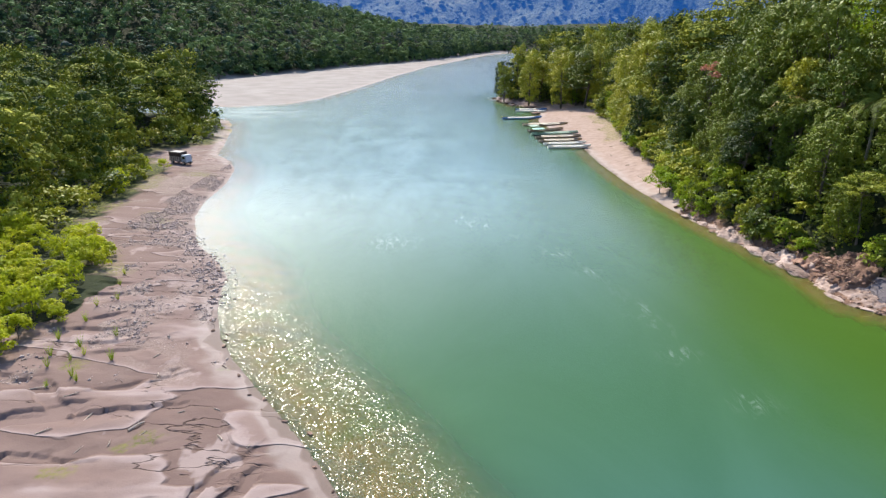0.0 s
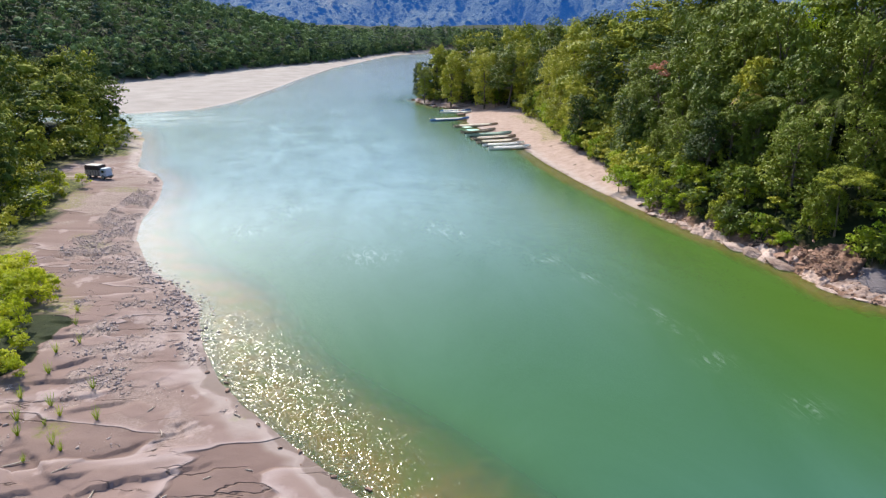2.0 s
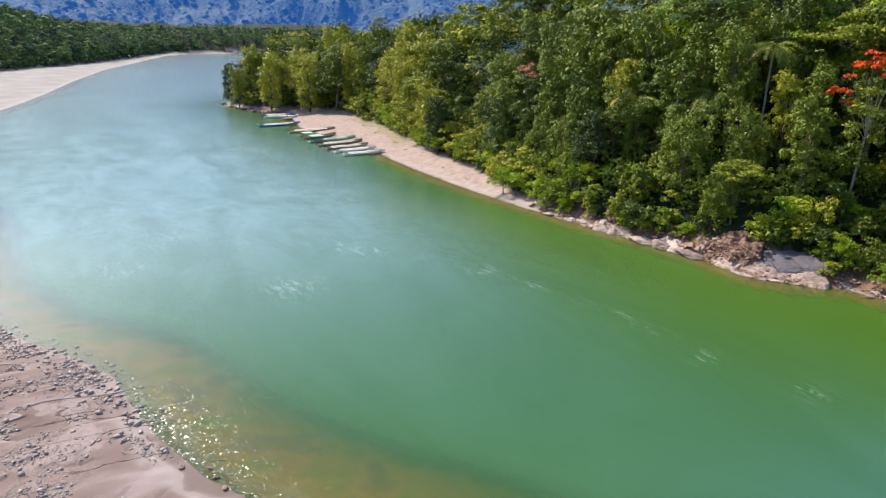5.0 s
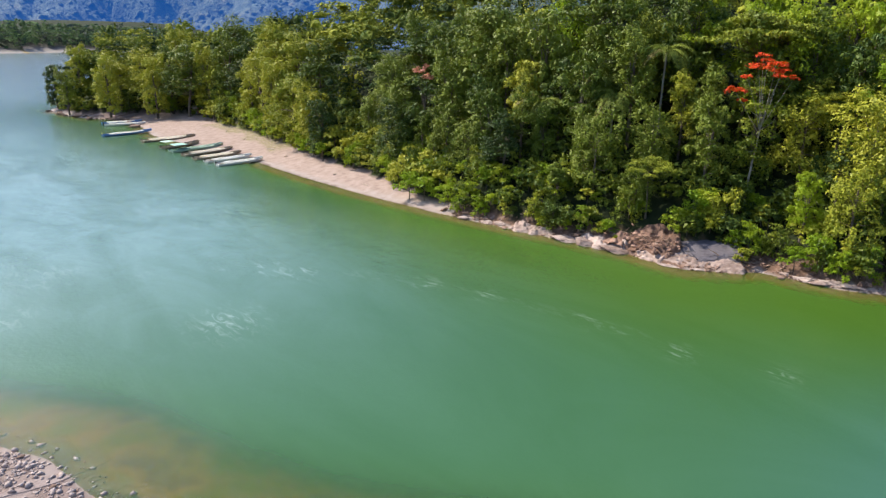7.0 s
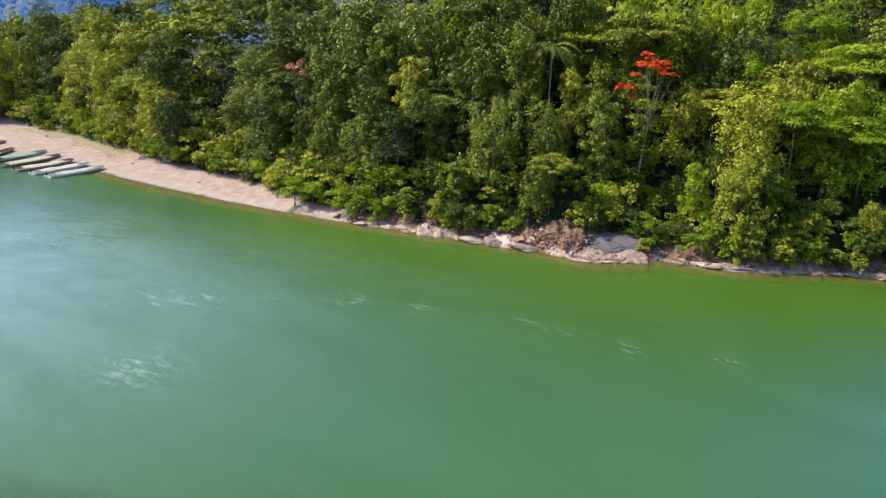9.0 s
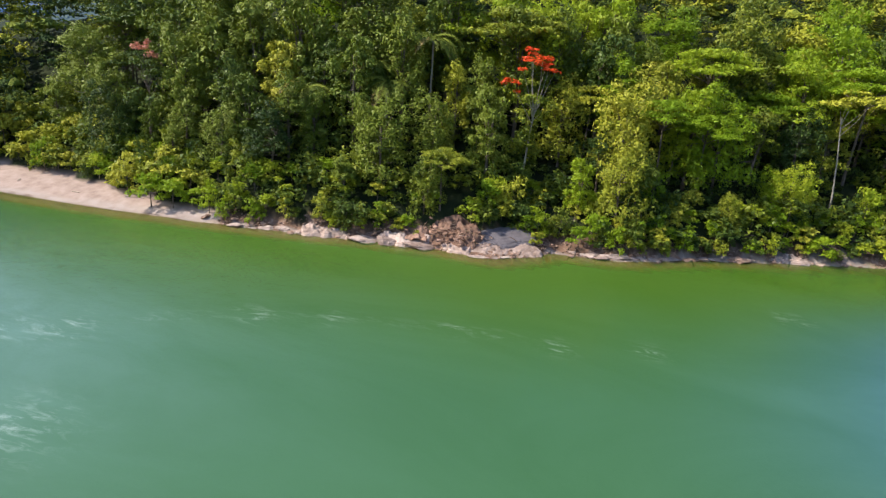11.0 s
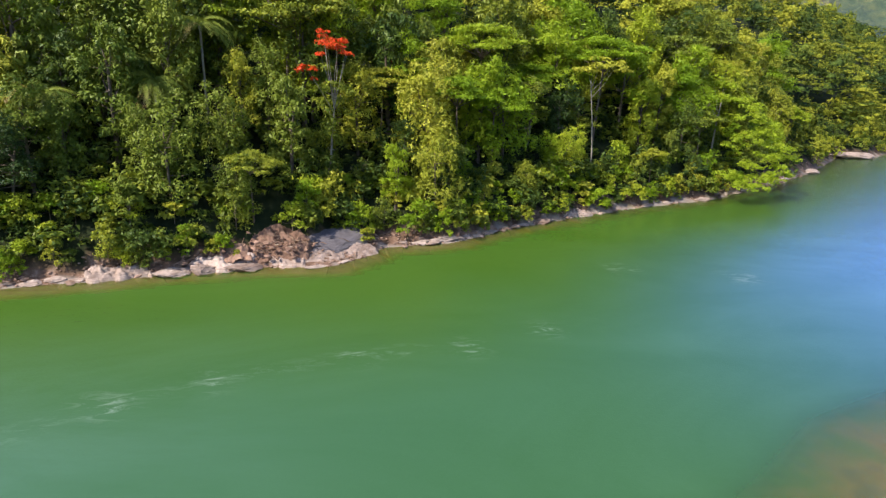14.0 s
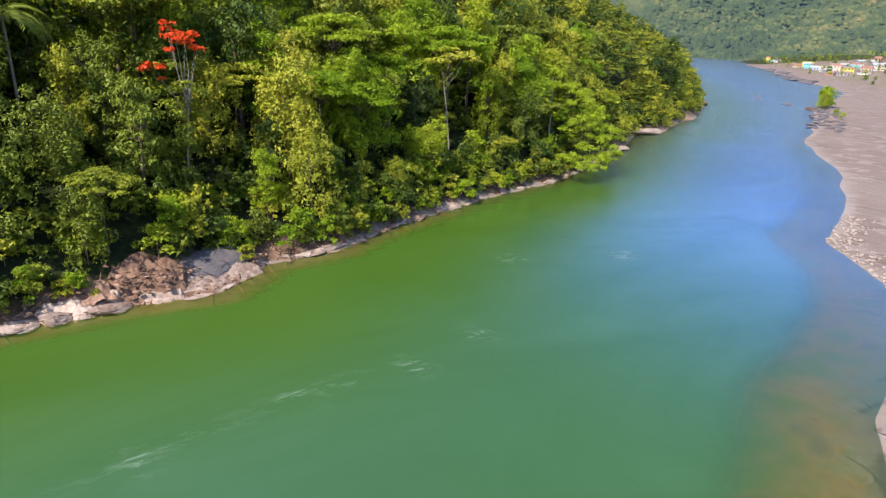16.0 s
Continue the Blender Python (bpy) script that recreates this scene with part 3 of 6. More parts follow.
# includes the masks for the painted upstream sheen and downstream sky blue
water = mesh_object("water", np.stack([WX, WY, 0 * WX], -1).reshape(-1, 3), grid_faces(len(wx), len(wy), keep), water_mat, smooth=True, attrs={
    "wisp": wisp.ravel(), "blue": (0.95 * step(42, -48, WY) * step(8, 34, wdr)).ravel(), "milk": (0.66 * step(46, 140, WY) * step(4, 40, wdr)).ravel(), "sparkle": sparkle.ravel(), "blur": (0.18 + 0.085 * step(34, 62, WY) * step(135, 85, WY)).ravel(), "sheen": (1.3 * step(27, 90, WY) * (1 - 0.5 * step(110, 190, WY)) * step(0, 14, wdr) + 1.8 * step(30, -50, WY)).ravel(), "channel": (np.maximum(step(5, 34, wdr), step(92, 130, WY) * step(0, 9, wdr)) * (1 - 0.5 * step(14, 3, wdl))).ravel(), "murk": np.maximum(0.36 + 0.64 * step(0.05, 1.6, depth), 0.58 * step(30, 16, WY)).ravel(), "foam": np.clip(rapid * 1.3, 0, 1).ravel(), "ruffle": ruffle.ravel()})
tagged(water, "green murky river with small ripples", "river", kind="structure")


def height(x, y):
    return plan(np.atleast_1d(np.asarray(x, float)), np.atleast_1d(np.asarray(y, float)))[0]


# ---- plants ----
def puffs(rng, lobes, per=9):
    """Breaks every lobe up into smaller tufts over its upper side."""
    out = []
    for x, y, z, a, b, c in lobes:
        for i in range(per):
            v = rng.normal(size=3)
            v[2] = abs(v[2]) * 0.9 - 0.25
            v /= np.linalg.norm(v)
            k = rng.uniform(0.28, 0.50)
            out.append((x + v[0] * a * 0.72, y + v[1] * b * 0.72, z + v[2] * c * 0.72, a * k, b * k, max(c * k, a * k * 0.45)))
    return out


def leaves(rng, lobes, n, size, out=0.75, droop=0.0, slim=0.42):
    """n leaf tufts (small pointed blades) spread over the shells of ellipsoid lobes (x, y, z, rx, ry, rz)."""
    lobes = np.array(puffs(rng, lobes), float)
    area = (lobes[:, 3] * lobes[:, 4] + lobes[:, 3] * lobes[:, 5] + lobes[:, 4] * lobes[:, 5])
    which = rng.choice(len(lobes), n, p=area / area.sum())
    L = lobes[which]
    v = rng.normal(size=(n, 3))
    v /= np.linalg.norm(v, axis=1)[:, None]
    v[:, 2] = np.where(v[:, 2] < -0.35, -v[:, 2], v[:, 2])
    # lumps and gaps in the shell
    lump = 1 + 0.16 * np.sin(5 * v[:, 0] + which * 2.1) * np.cos(4 * v[:, 1] + which) + 0.12 * np.sin(9 * v[:, 2] + 7 * v[:, 0])
    rad = lump * rng.uniform(out, 1.06, n)
    pos = L[:, :3] + v * L[:, 3:] * rad[:, None]
    nor = v / L[:, 3:] + rng.normal(scale=0.26, size=(n, 3)) * (1 / L[:, 3:].mean(1))[:, None]
    nor[:, 2] += 0.25 / L[:, 3:].mean(1)
    nor /= np.linalg.norm(nor, axis=1)[:, None]
    t = rng.normal(size=(n, 3))
    t[:, 2] -= droop
    t -= nor * (t * nor).sum(1)[:, None]
    t /= np.linalg.norm(t, axis=1)[:, None]
    b = np.cross(nor, t)
    s = (size * rng.uniform(0.6, 1.35, n))[:, None]
    tri = np.stack([pos - t * s * 0.5 + b * s * slim, pos + t * s * 0.7 - nor * s * 0.22, pos - t * s * 0.4 - b * s * slim], 1)
    return tri.reshape(-1, 3), np.arange(3 * n).reshape(n, 3)


LUMP_V = np.array([(1, 0, -0.2), (0.31, 0.95, -0.2), (-0.81, 0.59, -0.2), (-0.81, -0.59, -0.2), (0.31, -0.95, -0.2),
                   (0.66, 0.48, 0.55), (-0.25, 0.78, 0.55), (-0.82, 0, 0.55), (-0.25, -0.78, 0.55), (0.66, -0.48, 0.55), (0, 0, 1.0)])
LUMP_F = np.array([(0, 1, 5), (1, 6, 5), (1, 2, 6), (2, 7, 6), (2, 3, 7), (3, 8, 7), (3, 4, 8), (4, 9, 8), (4, 0, 9), (0, 5, 9),
                   (5, 6, 10), (6, 7, 10), (7, 8, 10), (8, 9, 10), (9, 5, 10)])


def lump(rng, lobe, k):
    """A rough dome of foliage filling one lobe of a crown."""
    a = rng.uniform(0, 6.28)
    v = LUMP_V * (1 + 0.14 * rng.normal(size=LUMP_V.shape))
    v = np.stack([v[:, 0] * math.cos(a) - v[:, 1] * math.sin(a), v[:, 0] * math.sin(a) + v[:, 1] * math.cos(a), v[:, 2]], 1)
    return v * np.array(lobe[3:]) * k + np.array(lobe[:3]), LUMP_F


def join(parts):
    vs, fs, k = [], [], 0
    for v, f in parts:
        vs.append(v)
        fs.append(f + k)
        k += len(v)
    return np.concatenate(vs), np.concatenate(fs)


def tube(points, radii, sides=6):
    """A tapered bent limb as quads, closed by its tip running out thin."""
    P = np.array(points, float)
    rings = []
    for i, (p, r) in enumerate(zip(P, radii)):
        d = P[min(i + 1, len(P) - 1)] - P[max(i - 1, 0)]
        d /= np.linalg.norm(d)
        a = np.cross(d, (0.31, 0.95, 0.1))
        a /= np.linalg.norm(a)
        b = np.cross(d, a)
        ang = np.linspace(0, 2 * np.pi, sides, endpoint=False)
        rings.append(p + r * (np.cos(ang)[:, None] * a + np.sin(ang)[:, None] * b))
    k = np.arange(sides)
    f = [np.stack([i * sides + k, i * sides + (k + 1) % sides, (i + 1) * sides + (k + 1) % sides, (i + 1) * sides + k], 1) for i in range(len(P) - 1)]
    return np.concatenate(rings), np.concatenate(f)


def limbs(rng, lobes, tall, girth=0.22, sides=6, fork=0.45):
    """A bent tapered trunk and a limb to every lobe."""
    bend = rng.normal(scale=0.04 * tall, size=2)
    top = np.array([bend[0], bend[1], tall * 0.72])
    trunk = [(0, 0, -0.8), (0.1 * bend[0], 0.1 * bend[1], tall * 0.12), (0.5 * bend[0], 0.45 * bend[1], tall * 0.4), tuple(top)]
    parts = [tube(trunk, [girth * 1.5, girth, girth * 0.8, girth * 0.45], sides)]
    for lo in lobes:
        c = np.array(lo[:3])
        f = rng.uniform(fork, 1.0)
        start = np.array([bend[0] * f, bend[1] * f, tall * 0.72 * f])
        if c[2] < start[2]:
            start[2] = max(0.2, c[2] - 0.3)
        mid = (start + c) / 2 + rng.normal(scale=0.25, size=3)
        parts.append(tube([start, mid, c], [girth * 0.38, girth * 0.24, girth * 0.08], 4))
    return join(parts)


def lobes_round(rng, tall, wide, n, low=0.16):
    """Lobes of a broad crown: a tall dome of smaller domes."""
    out = [(0, 0, tall * 0.8, wide * 0.33, wide * 0.33, tall * 0.18)]
    for i in range(n):
        a = 2.4 * i + rng.uniform(-0.4, 0.4)
        q = rng.uniform(0.35, 1.0)
        z = tall * (low + (0.86 - low) * (1 - q * q * 0.75) * rng.uniform(0.75, 1.05))
        r = wide * rng.uniform(0.16, 0.27)
        out.append((wide * 0.36 * q * math.cos(a), wide * 0.36 * q * math.sin(a), z, r, r, r * rng.uniform(0.6, 0.9)))
    return out


def lobes_flat(rng, tall, wide, n):
    """Lobes of an umbrella crown in flat tiers."""
    out = []
    for i in range(n):
        a = 2.4 * i + rng.uniform(-0.3, 0.3)
        q = math.sqrt((i + 0.5) / n)
        r = wide * rng.uniform(0.15, 0.24)
        out.append((wide * 0.40 * q * math.cos(a), wide * 0.40 * q * math.sin(a), tall * (0.93 - 0.22 * q * rng.uniform(0.4, 1.2)), r, r, r * 0.32))
    return out


def lobes_vine(rng, tall, wide, n):
    """Lobes of a tree hung with creepers from top to foot."""
    out = []
    for i in range(n):
        f = (i + 0.4) / n
        a = 2.4 * i + rng.uniform(-0.5, 0.5)
        q = wide * 0.28 * (1 - 0.35 * f)
        r = wide * rng.uniform(0.17, 0.26)
        out.append((q * math.cos(a), q * math.sin(a), tall * (0.10 + 0.82 * f), r, r, r * rng.uniform(0.9, 1.5)))
    return out


class Kind:
    """A kind of tree: meshes of trunk and crown, made once, for single trees and for the joined woods."""

    def __init__(self, seed, form, tall, wide, n, leaf, count, girth, droop=0.0, slim=0.29):
        rng = np.random.RandomState(seed)
        lob = {"round": lobes_round, "flat": lobes_flat, "vine": lobes_vine}[form](rng, tall, wide, n)
        self.tall = tall
        self.wood = limbs(rng, lob, tall, girth, fork=0.85 if form == "flat" else 0.5)
        inner = [(x, y, z, a * 0.7, b * 0.7, c * 0.7) for x, y, z, a, b, c in lob]
        self.crown = join([leaves(rng, lob, int(count * (2.0 if tall > 6 else 1.4)), leaf * (0.84 if tall > 6 else 0.95), 0.66, droop, slim), leaves(rng, inner, count // 3, leaf * 1.45, 0.45, droop, slim)])
        self.crown_top = self.above(self.crown, 0.24 * tall)
        big = sorted(lob, key=lambda q: -q[3] * q[4])[:7]
        self.canopy = join([lump(rng, q, 1.05) for q in big] + [leaves(rng, lob, 36, leaf * 3.2, 0.75, droop)])
        self.light = join([lump(rng, q, 0.46) for q in big if tall > 6] + [leaves(rng, lob, max(count // 5, 230), leaf * 1.5, 0.7, droop, 0.36)])
        self.light_top = self.above(self.light, 0.45 * tall)
        self.canopy_top = self.above(self.canopy, 0.30 * tall)
        self.far = self.above(join([lump(rng, q, 0.58) for q in big[:4]] + [leaves(rng, lob, 125, leaf * 2.5, 0.74, droop, 0.42)]), 0.26 * tall)

    @staticmethod
    def above(mesh, z):
        """The part of a crown over a height: all that shows of a tree deep in the wood."""
        v, f = mesh
        k = v[f][:, :, 2].mean(1) > z
        v = v[f[k]].reshape(-1, 3)
        return v, np.arange(len(v)).reshape(-1, 3)


KINDS = [Kind(11, "round", 13, 9.5, 13, 0.36, 2500, 0.24), Kind(12, "round", 15, 8.0, 15, 0.33, 2500, 0.22), Kind(13, "flat", 14, 11, 18, 0.34, 2500, 0.18),
         Kind(14, "vine", 12, 6.5, 18, 0.32, 2500, 0.24, 1.2), Kind(15, "round", 11, 7.0, 12, 0.44, 1900, 0.18, 0.6), Kind(16, "vine", 15, 7.5, 20, 0.36, 2700, 0.26, 0.8),
         Kind(17, "round", 16, 10.5, 18, 0.36, 2900, 0.28), Kind(18, "vine", 11, 8.5, 16, 0.30, 2400, 0.16, 0.4), Kind(19, "flat", 10, 8.0, 14, 0.28, 2200, 0.14, 0.2)]
SHRUBS = [Kind(31, "round", 4.2, 4.6, 8, 0.31, 520, 0.07, 0.4), Kind(32, "vine", 4.8, 4.0, 9, 0.29, 520, 0.06, 1.0), Kind(33, "round", 3.2, 4.2, 7, 0.35, 440, 0.05, 0.2)]


def scattered(rng, shore, d0, d1, space, ok):
    """Jittered spots between d0 and d1 metres behind a shore line (land on its left-hand side as listed when side=1)."""
    xs = [p[0] for p in shore]
    ys = [p[1] for p in shore]
    gx_ = np.arange(min(xs) - d1, max(xs) + d1, space)
    gy_ = np.arange(min(ys) - d1, max(ys) + d1, space)
    X, Y = np.meshgrid(gx_, gy_)
    X = X + rng.uniform(-0.48, 0.48, X.shape) * space
    Y = Y + rng.uniform(-0.48, 0.48, Y.shape) * space
    X, Y = X.ravel(), Y.ravel()
    hh, dr_, dl_, wet_, right_, left_, bw_, sw_, up_, df_ = plan(X, Y)
    sel = ok(X, Y, dr_, dl_, right_, left_, up_, sw_, df_)
    return X[sel], Y[sel], hh[sel], up_[sel], dl_[sel], df_[sel]


def wood_of(name, rng, X, Y, Z, kinds, scale, level, material, label, category="trees", inner=None, tints=(0.0, 1.0), shift=None):
    """Many trees joined into one mesh, tinted tree by tree."""
    vs, fs, ts, k, k_tree = [], [], [], 0, 0
    for x, y, z, s in zip(X, Y, Z, scale):
        kd = kinds[rng.randint(len(kinds))]
        v, f = {"full": kd.crown, "light": kd.light, "tiny": kd.canopy_top, "far": kd.far, "top": kd.light_top}[level if inner is None else inner[k_tree]]
        k_tree += 1
        a = rng.uniform(0, 6.28)
        c, sn = math.cos(a), math.sin(a)
        w = s * rng.uniform(0.85, 1.25)
        vs.append(np.stack([(v[:, 0] * c - v[:, 1] * sn) * w + x, (v[:, 0] * sn + v[:, 1] * c) * w + y, v[:, 2] * s + z], 1))
        fs.append(f + k)
        ts.append(np.full(len(v), rng.uniform(*tints) + (0 if shift is None else shift[k_tree - 1])))
        k += len(v)
    ob = mesh_object(name, np.concatenate(vs), np.concatenate(fs), material, attrs={"tint": np.concatenate(ts)}, smooth=True)
    return tagged(ob, label, category, kind="stuff")


def plant(name, kd, x, y, z, scale, turn, crown_mat, wood_mat, label, category, group, top_only=False):
    """One tree or shrub as a thing: an Empty at its foot with trunk and crown."""
    root = new(name)
    root.matrix_basis = pose(x, y, z, 0, 0, turn) @ Matrix.Scale(scale, 4)
    mesh_object("trunk", *kd.wood, wood_mat, root, smooth=True)
    mesh_object("crown", *(kd.crown_top if top_only else kd.crown), crown_mat, root)
    return tagged(root, label, category, group)


# ---- far mountains that close the valley ----
def mountain(name, az0, az1, daz, r0, r1, nr, slope, top, air, seed, label, trees=0, reach=900, seen=(0, 0)):
    """A ring sector of wooded mountain: azimuths in degrees from +y towards +x, radii from the valley's middle."""
    az = np.radians(np.arange(az0, az1 + daz * 0.5, daz))
    rr = r0 + (r1 - r0) * np.linspace(0, 1, nr) ** 1.3
    A, Rr = np.meshgrid(az, rr)
    x, y = np.sin(A) * Rr, np.cos(A) * Rr + 50
    wa, wb, wc, wd = Waves(seed, 900), Waves(seed + 1, 260), Waves(seed + 2, 70), Waves(seed + 3, 22, 12)
    d = Rr - r0
    z = np.minimum(slope * d * (1 + 0.35 * wa(x, y)), top * (1 + 0.2 * wa(x, y)))
    z = z + step(0, 400, d) * (26 * wb(x, y) + 9 * wc(x, y)) + step(0, 60, d) * 6.0 * np.abs(wd(x, y)) - 3
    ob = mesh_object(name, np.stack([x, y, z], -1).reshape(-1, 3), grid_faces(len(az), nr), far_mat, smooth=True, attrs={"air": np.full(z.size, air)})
    tagged(ob, label, "mountains", kind="structure")
    if not trees:
        return ob
    # crowns over the slope that faces the river: rough lumps, a few metres across
    r = np.random.RandomState(seed + 9)
    v0, f0 = LUMP_V, LUMP_F
    nv = len(v0)
    a = np.radians(r.uniform(seen[0], seen[1], trees))
    q = r0 + 10 + r.uniform(0, 1, trees) ** 1.15 * reach
    tx, ty = np.sin(a) * q, np.cos(a) * q + 50
    ii = np.clip(np.searchsorted(rr, q) - 1, 0, nr - 2)
    jj = np.clip(((np.degrees(a) - az0) / daz).astype(int), 0, len(az) - 2)
    fr = (q - rr[ii]) / (rr[ii + 1] - rr[ii])
    tz = z[ii, jj] * (1 - fr) + z[ii + 1, jj] * fr
    size = 2.6 + 6.0 * r.uniform(0, 1, trees) ** 1.6
    v = v0[None] * size[:, None, None] * (1 + 0.16 * r.normal(size=(trees, nv, 3)))
    turn = r.uniform(0, 6.28, trees)
    c, sn = np.cos(turn)[:, None], np.sin(turn)[:, None]
    v = np.stack([v[..., 0] * c - v[..., 1] * sn + tx[:, None], v[..., 0] * sn + v[..., 1] * c + ty[:, None], v[..., 2] * 0.8 + tz[:, None] - 1.5], -1)
    faces = (f0[None] + nv * np.arange(trees)[:, None, None]).reshape(-1, 3)
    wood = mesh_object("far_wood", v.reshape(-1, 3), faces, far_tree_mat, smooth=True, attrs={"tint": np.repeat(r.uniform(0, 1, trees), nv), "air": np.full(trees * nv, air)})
    return tagged(wood, "far-off forest covering the mountainside", "forest", kind="stuff")


mountain("backdrop_north", -48, 42, 0.25, 1150, 3600, 90, 0.30, 520, 0.29, 41, "wooded mountains closing the valley, with blue haze painted on", 6000, 1000, (-30, 36))
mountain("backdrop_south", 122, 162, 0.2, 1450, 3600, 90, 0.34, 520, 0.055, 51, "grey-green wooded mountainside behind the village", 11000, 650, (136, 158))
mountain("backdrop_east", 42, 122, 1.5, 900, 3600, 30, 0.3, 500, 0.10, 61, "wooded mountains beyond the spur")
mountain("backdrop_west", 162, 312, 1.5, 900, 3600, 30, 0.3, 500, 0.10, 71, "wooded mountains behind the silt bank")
def ground_z(x, y):
    return float(height(x, y)[0])


rng = np.random.RandomState(5)
# single trees on the near stretch of the wooded bank
X, Y, Z, U, _, _ = scattered(rng, R_SHORE[11:31], 0, 40, 4.9, lambda x, y, dr, dl, r, l, u, s, f: r & (u > 2.5) & (u < 26) & (y > -48) & (y < 132) & (dr < 45))
protos = {}
PALMS = ((58.4, 80.2, 20.6), (56.6, 77.2, 18.6), (61.6, 72.5, 25.0), (53.6, 88.0, 17.0))
TREE_LABELS = ["broad round-crowned green tree on the wooded slope", "tall oval dark-green tree on the wooded slope", "flat-topped umbrella tree with feathery leaves",
               "tree hung with creepers down to its foot", "large-leaved bright tree at the wood's edge", "tall creeper-covered tree on the bank",
               "large spreading forest tree with lumpy crown", "bushy tree with fine leaves and trailing creepers", "small flat-crowned tree with fine feathery leaves"]
for x, y, z, u in zip(X, Y, Z, U):
    if math.hypot(x - 85, y + 15) < 5.5 or math.hypot(x - 59.5, y - 57.5) < 4.0 or math.hypot(x - 55.6, y - 57.2) < 2.6 or math.hypot(x - 49.5, y - 55.5) < 3.6 or math.hypot(x - 76, y - 14) < 2.5:
        continue
    if any(math.hypot(x - a, y - b) < 2.0 for a, b, _ in PALMS):
        continue
    i = (3, 5, 7, 5, 3, 1, 0, 6, 7, 5, 2)[rng.randint(11)] if u > 6 else (3, 4, 7, 5, 7, 8)[rng.randint(6)]
    tall = KINDS[i].tall
    want = np.interp(u, [2, 6, 11, 26], [5.5, 10.0, 14.5, 16.0]) * rng.uniform(0.70, 1.32)
    s = want / tall
    turn = rng.uniform(0, 360)
    # more dark-leaved trees upstream, painting in the shade of their backlit side
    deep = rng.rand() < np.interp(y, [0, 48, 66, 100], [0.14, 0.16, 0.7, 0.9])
    key = (i, not deep and ((2 < y < 40 and u < 15 and rng.rand() < 0.6) or rng.rand() < 0.28), u > 13, deep)
    if key not in protos:
        protos[key] = plant("tree", KINDS[i], x, y, z, s, turn, bright_mat if key[1] else deep_shade_mat if deep else leaf_mat, bark_mat,
                            ("bright yellow-green " + TREE_LABELS[i].replace("bright ", "").replace("dark-green ", "").replace("green ", "")) if key[1] else TREE_LABELS[i].replace("dark-green ", "").replace("green ", "").replace("tree", "deep-green tree", 1) if deep else TREE_LABELS[i],
                            "tree", "trees of the wooded bank", key[2])
    else:
        copy_thing(protos[key], pose(x, y, z, 0, 0, turn)).matrix_basis = pose(x, y, z, 0, 0, turn) @ Matrix.Scale(s, 4)
# tall trees behind the beach and on the point
for x, y, i, want in ((30, 246, 6, 20), (36, 251, 0, 17), (41, 243, 6, 21), (40, 233, 5, 19), (46, 236, 1, 22), (47, 226, 6, 22), (51, 219, 5, 20), (53, 208, 0, 21), (53.5, 198, 6, 19),
                      (52.5, 188, 3, 17), (53, 178, 6, 20), (51, 168, 5, 18), (49.5, 158, 0, 17), (49, 149, 7, 14), (46.5, 141, 3, 13), (27, 262, 5, 15), (27, 276, 0, 15), (33, 268, 6, 18),
                      (59, 214, 6, 24), (60, 200, 1, 22), (59, 186, 6, 22), (57, 170, 6, 21), (56, 156, 1, 20), (52, 240, 6, 23), (44, 252, 5, 20)):
    x += 5 * step(182, 195, y) * step(262, 246, y)
    i = {6: 5, 0: 3}.get(i, i) if rng.rand() < 0.7 else i
    key = (i, False, False, rng.rand() < 0.25)
    z, turn, s = ground_z(x, y) - 0.2, rng.uniform(0, 360), want / KINDS[i].tall
    if key not in protos:
        protos[key] = plant("tree", KINDS[i], x, y, z, s, turn, deep_shade_mat if key[3] else leaf_mat, bark_mat, TREE_LABELS[i], "tree", "trees of the wooded bank")
    else:
        copy_thing(protos[key], pose(x, y, z, 0, 0, turn)).matrix_basis = pose(x, y, z, 0, 0, turn) @ Matrix.Scale(s, 4)
# shrubs along the foot of the wood
X, Y, Z, U, _, _ = scattered(rng, R_SHORE[11:31], 0, 12, 2.6, lambda x, y, dr, dl, r, l, u, s, f: r & (u > 0.1) & (u < 6.5) & (y > -48) & (y < 132) & (dr < 25))
shrub_protos = {}


def shrub(x, y, z, s, bright, group="shrubs along the wooded bank"):
    i, turn = rng.randint(len(SHRUBS)), rng.uniform(0, 360)
    key = (i, bright, group)
    if key not in shrub_protos:
        shrub_protos[key] = plant("shrub", SHRUBS[i], x, y, z, s, turn, reed_mat if group.endswith("silt bank") else bright_mat if bright else leaf_mat, bark_mat,
                                  "bright yellow-green bank shrub" if bright else "dense green shrub at the foot of the wood", "shrub", group)
        return shrub_protos[key]
    ob = copy_thing(shrub_protos[key], pose(x, y, z, 0, 0, turn))
    ob.matrix_basis = pose(x, y, z, 0, 0, turn) @ Matrix.Scale(s, 4)
    return tagged(ob, group=group)


for x, y, z, u in zip(X, Y, Z, U):
    if math.hypot(x - 49.2, y - 56.4) > 3.3 and math.hypot(x - 48.3, y - 64.0) > 3.0 and math.hypot(x - 46.6, y - 62.6) > 2.0 and math.hypot(x - 47.0, y - 59.4) > 2.6 and math.hypot(x - 48.6, y - 54.4) > 2.0:
        shrub(x, y, z, rng.uniform(0.5, 1.15), rng.rand() < (0.7 if 2 < y < 40 else 0.5))
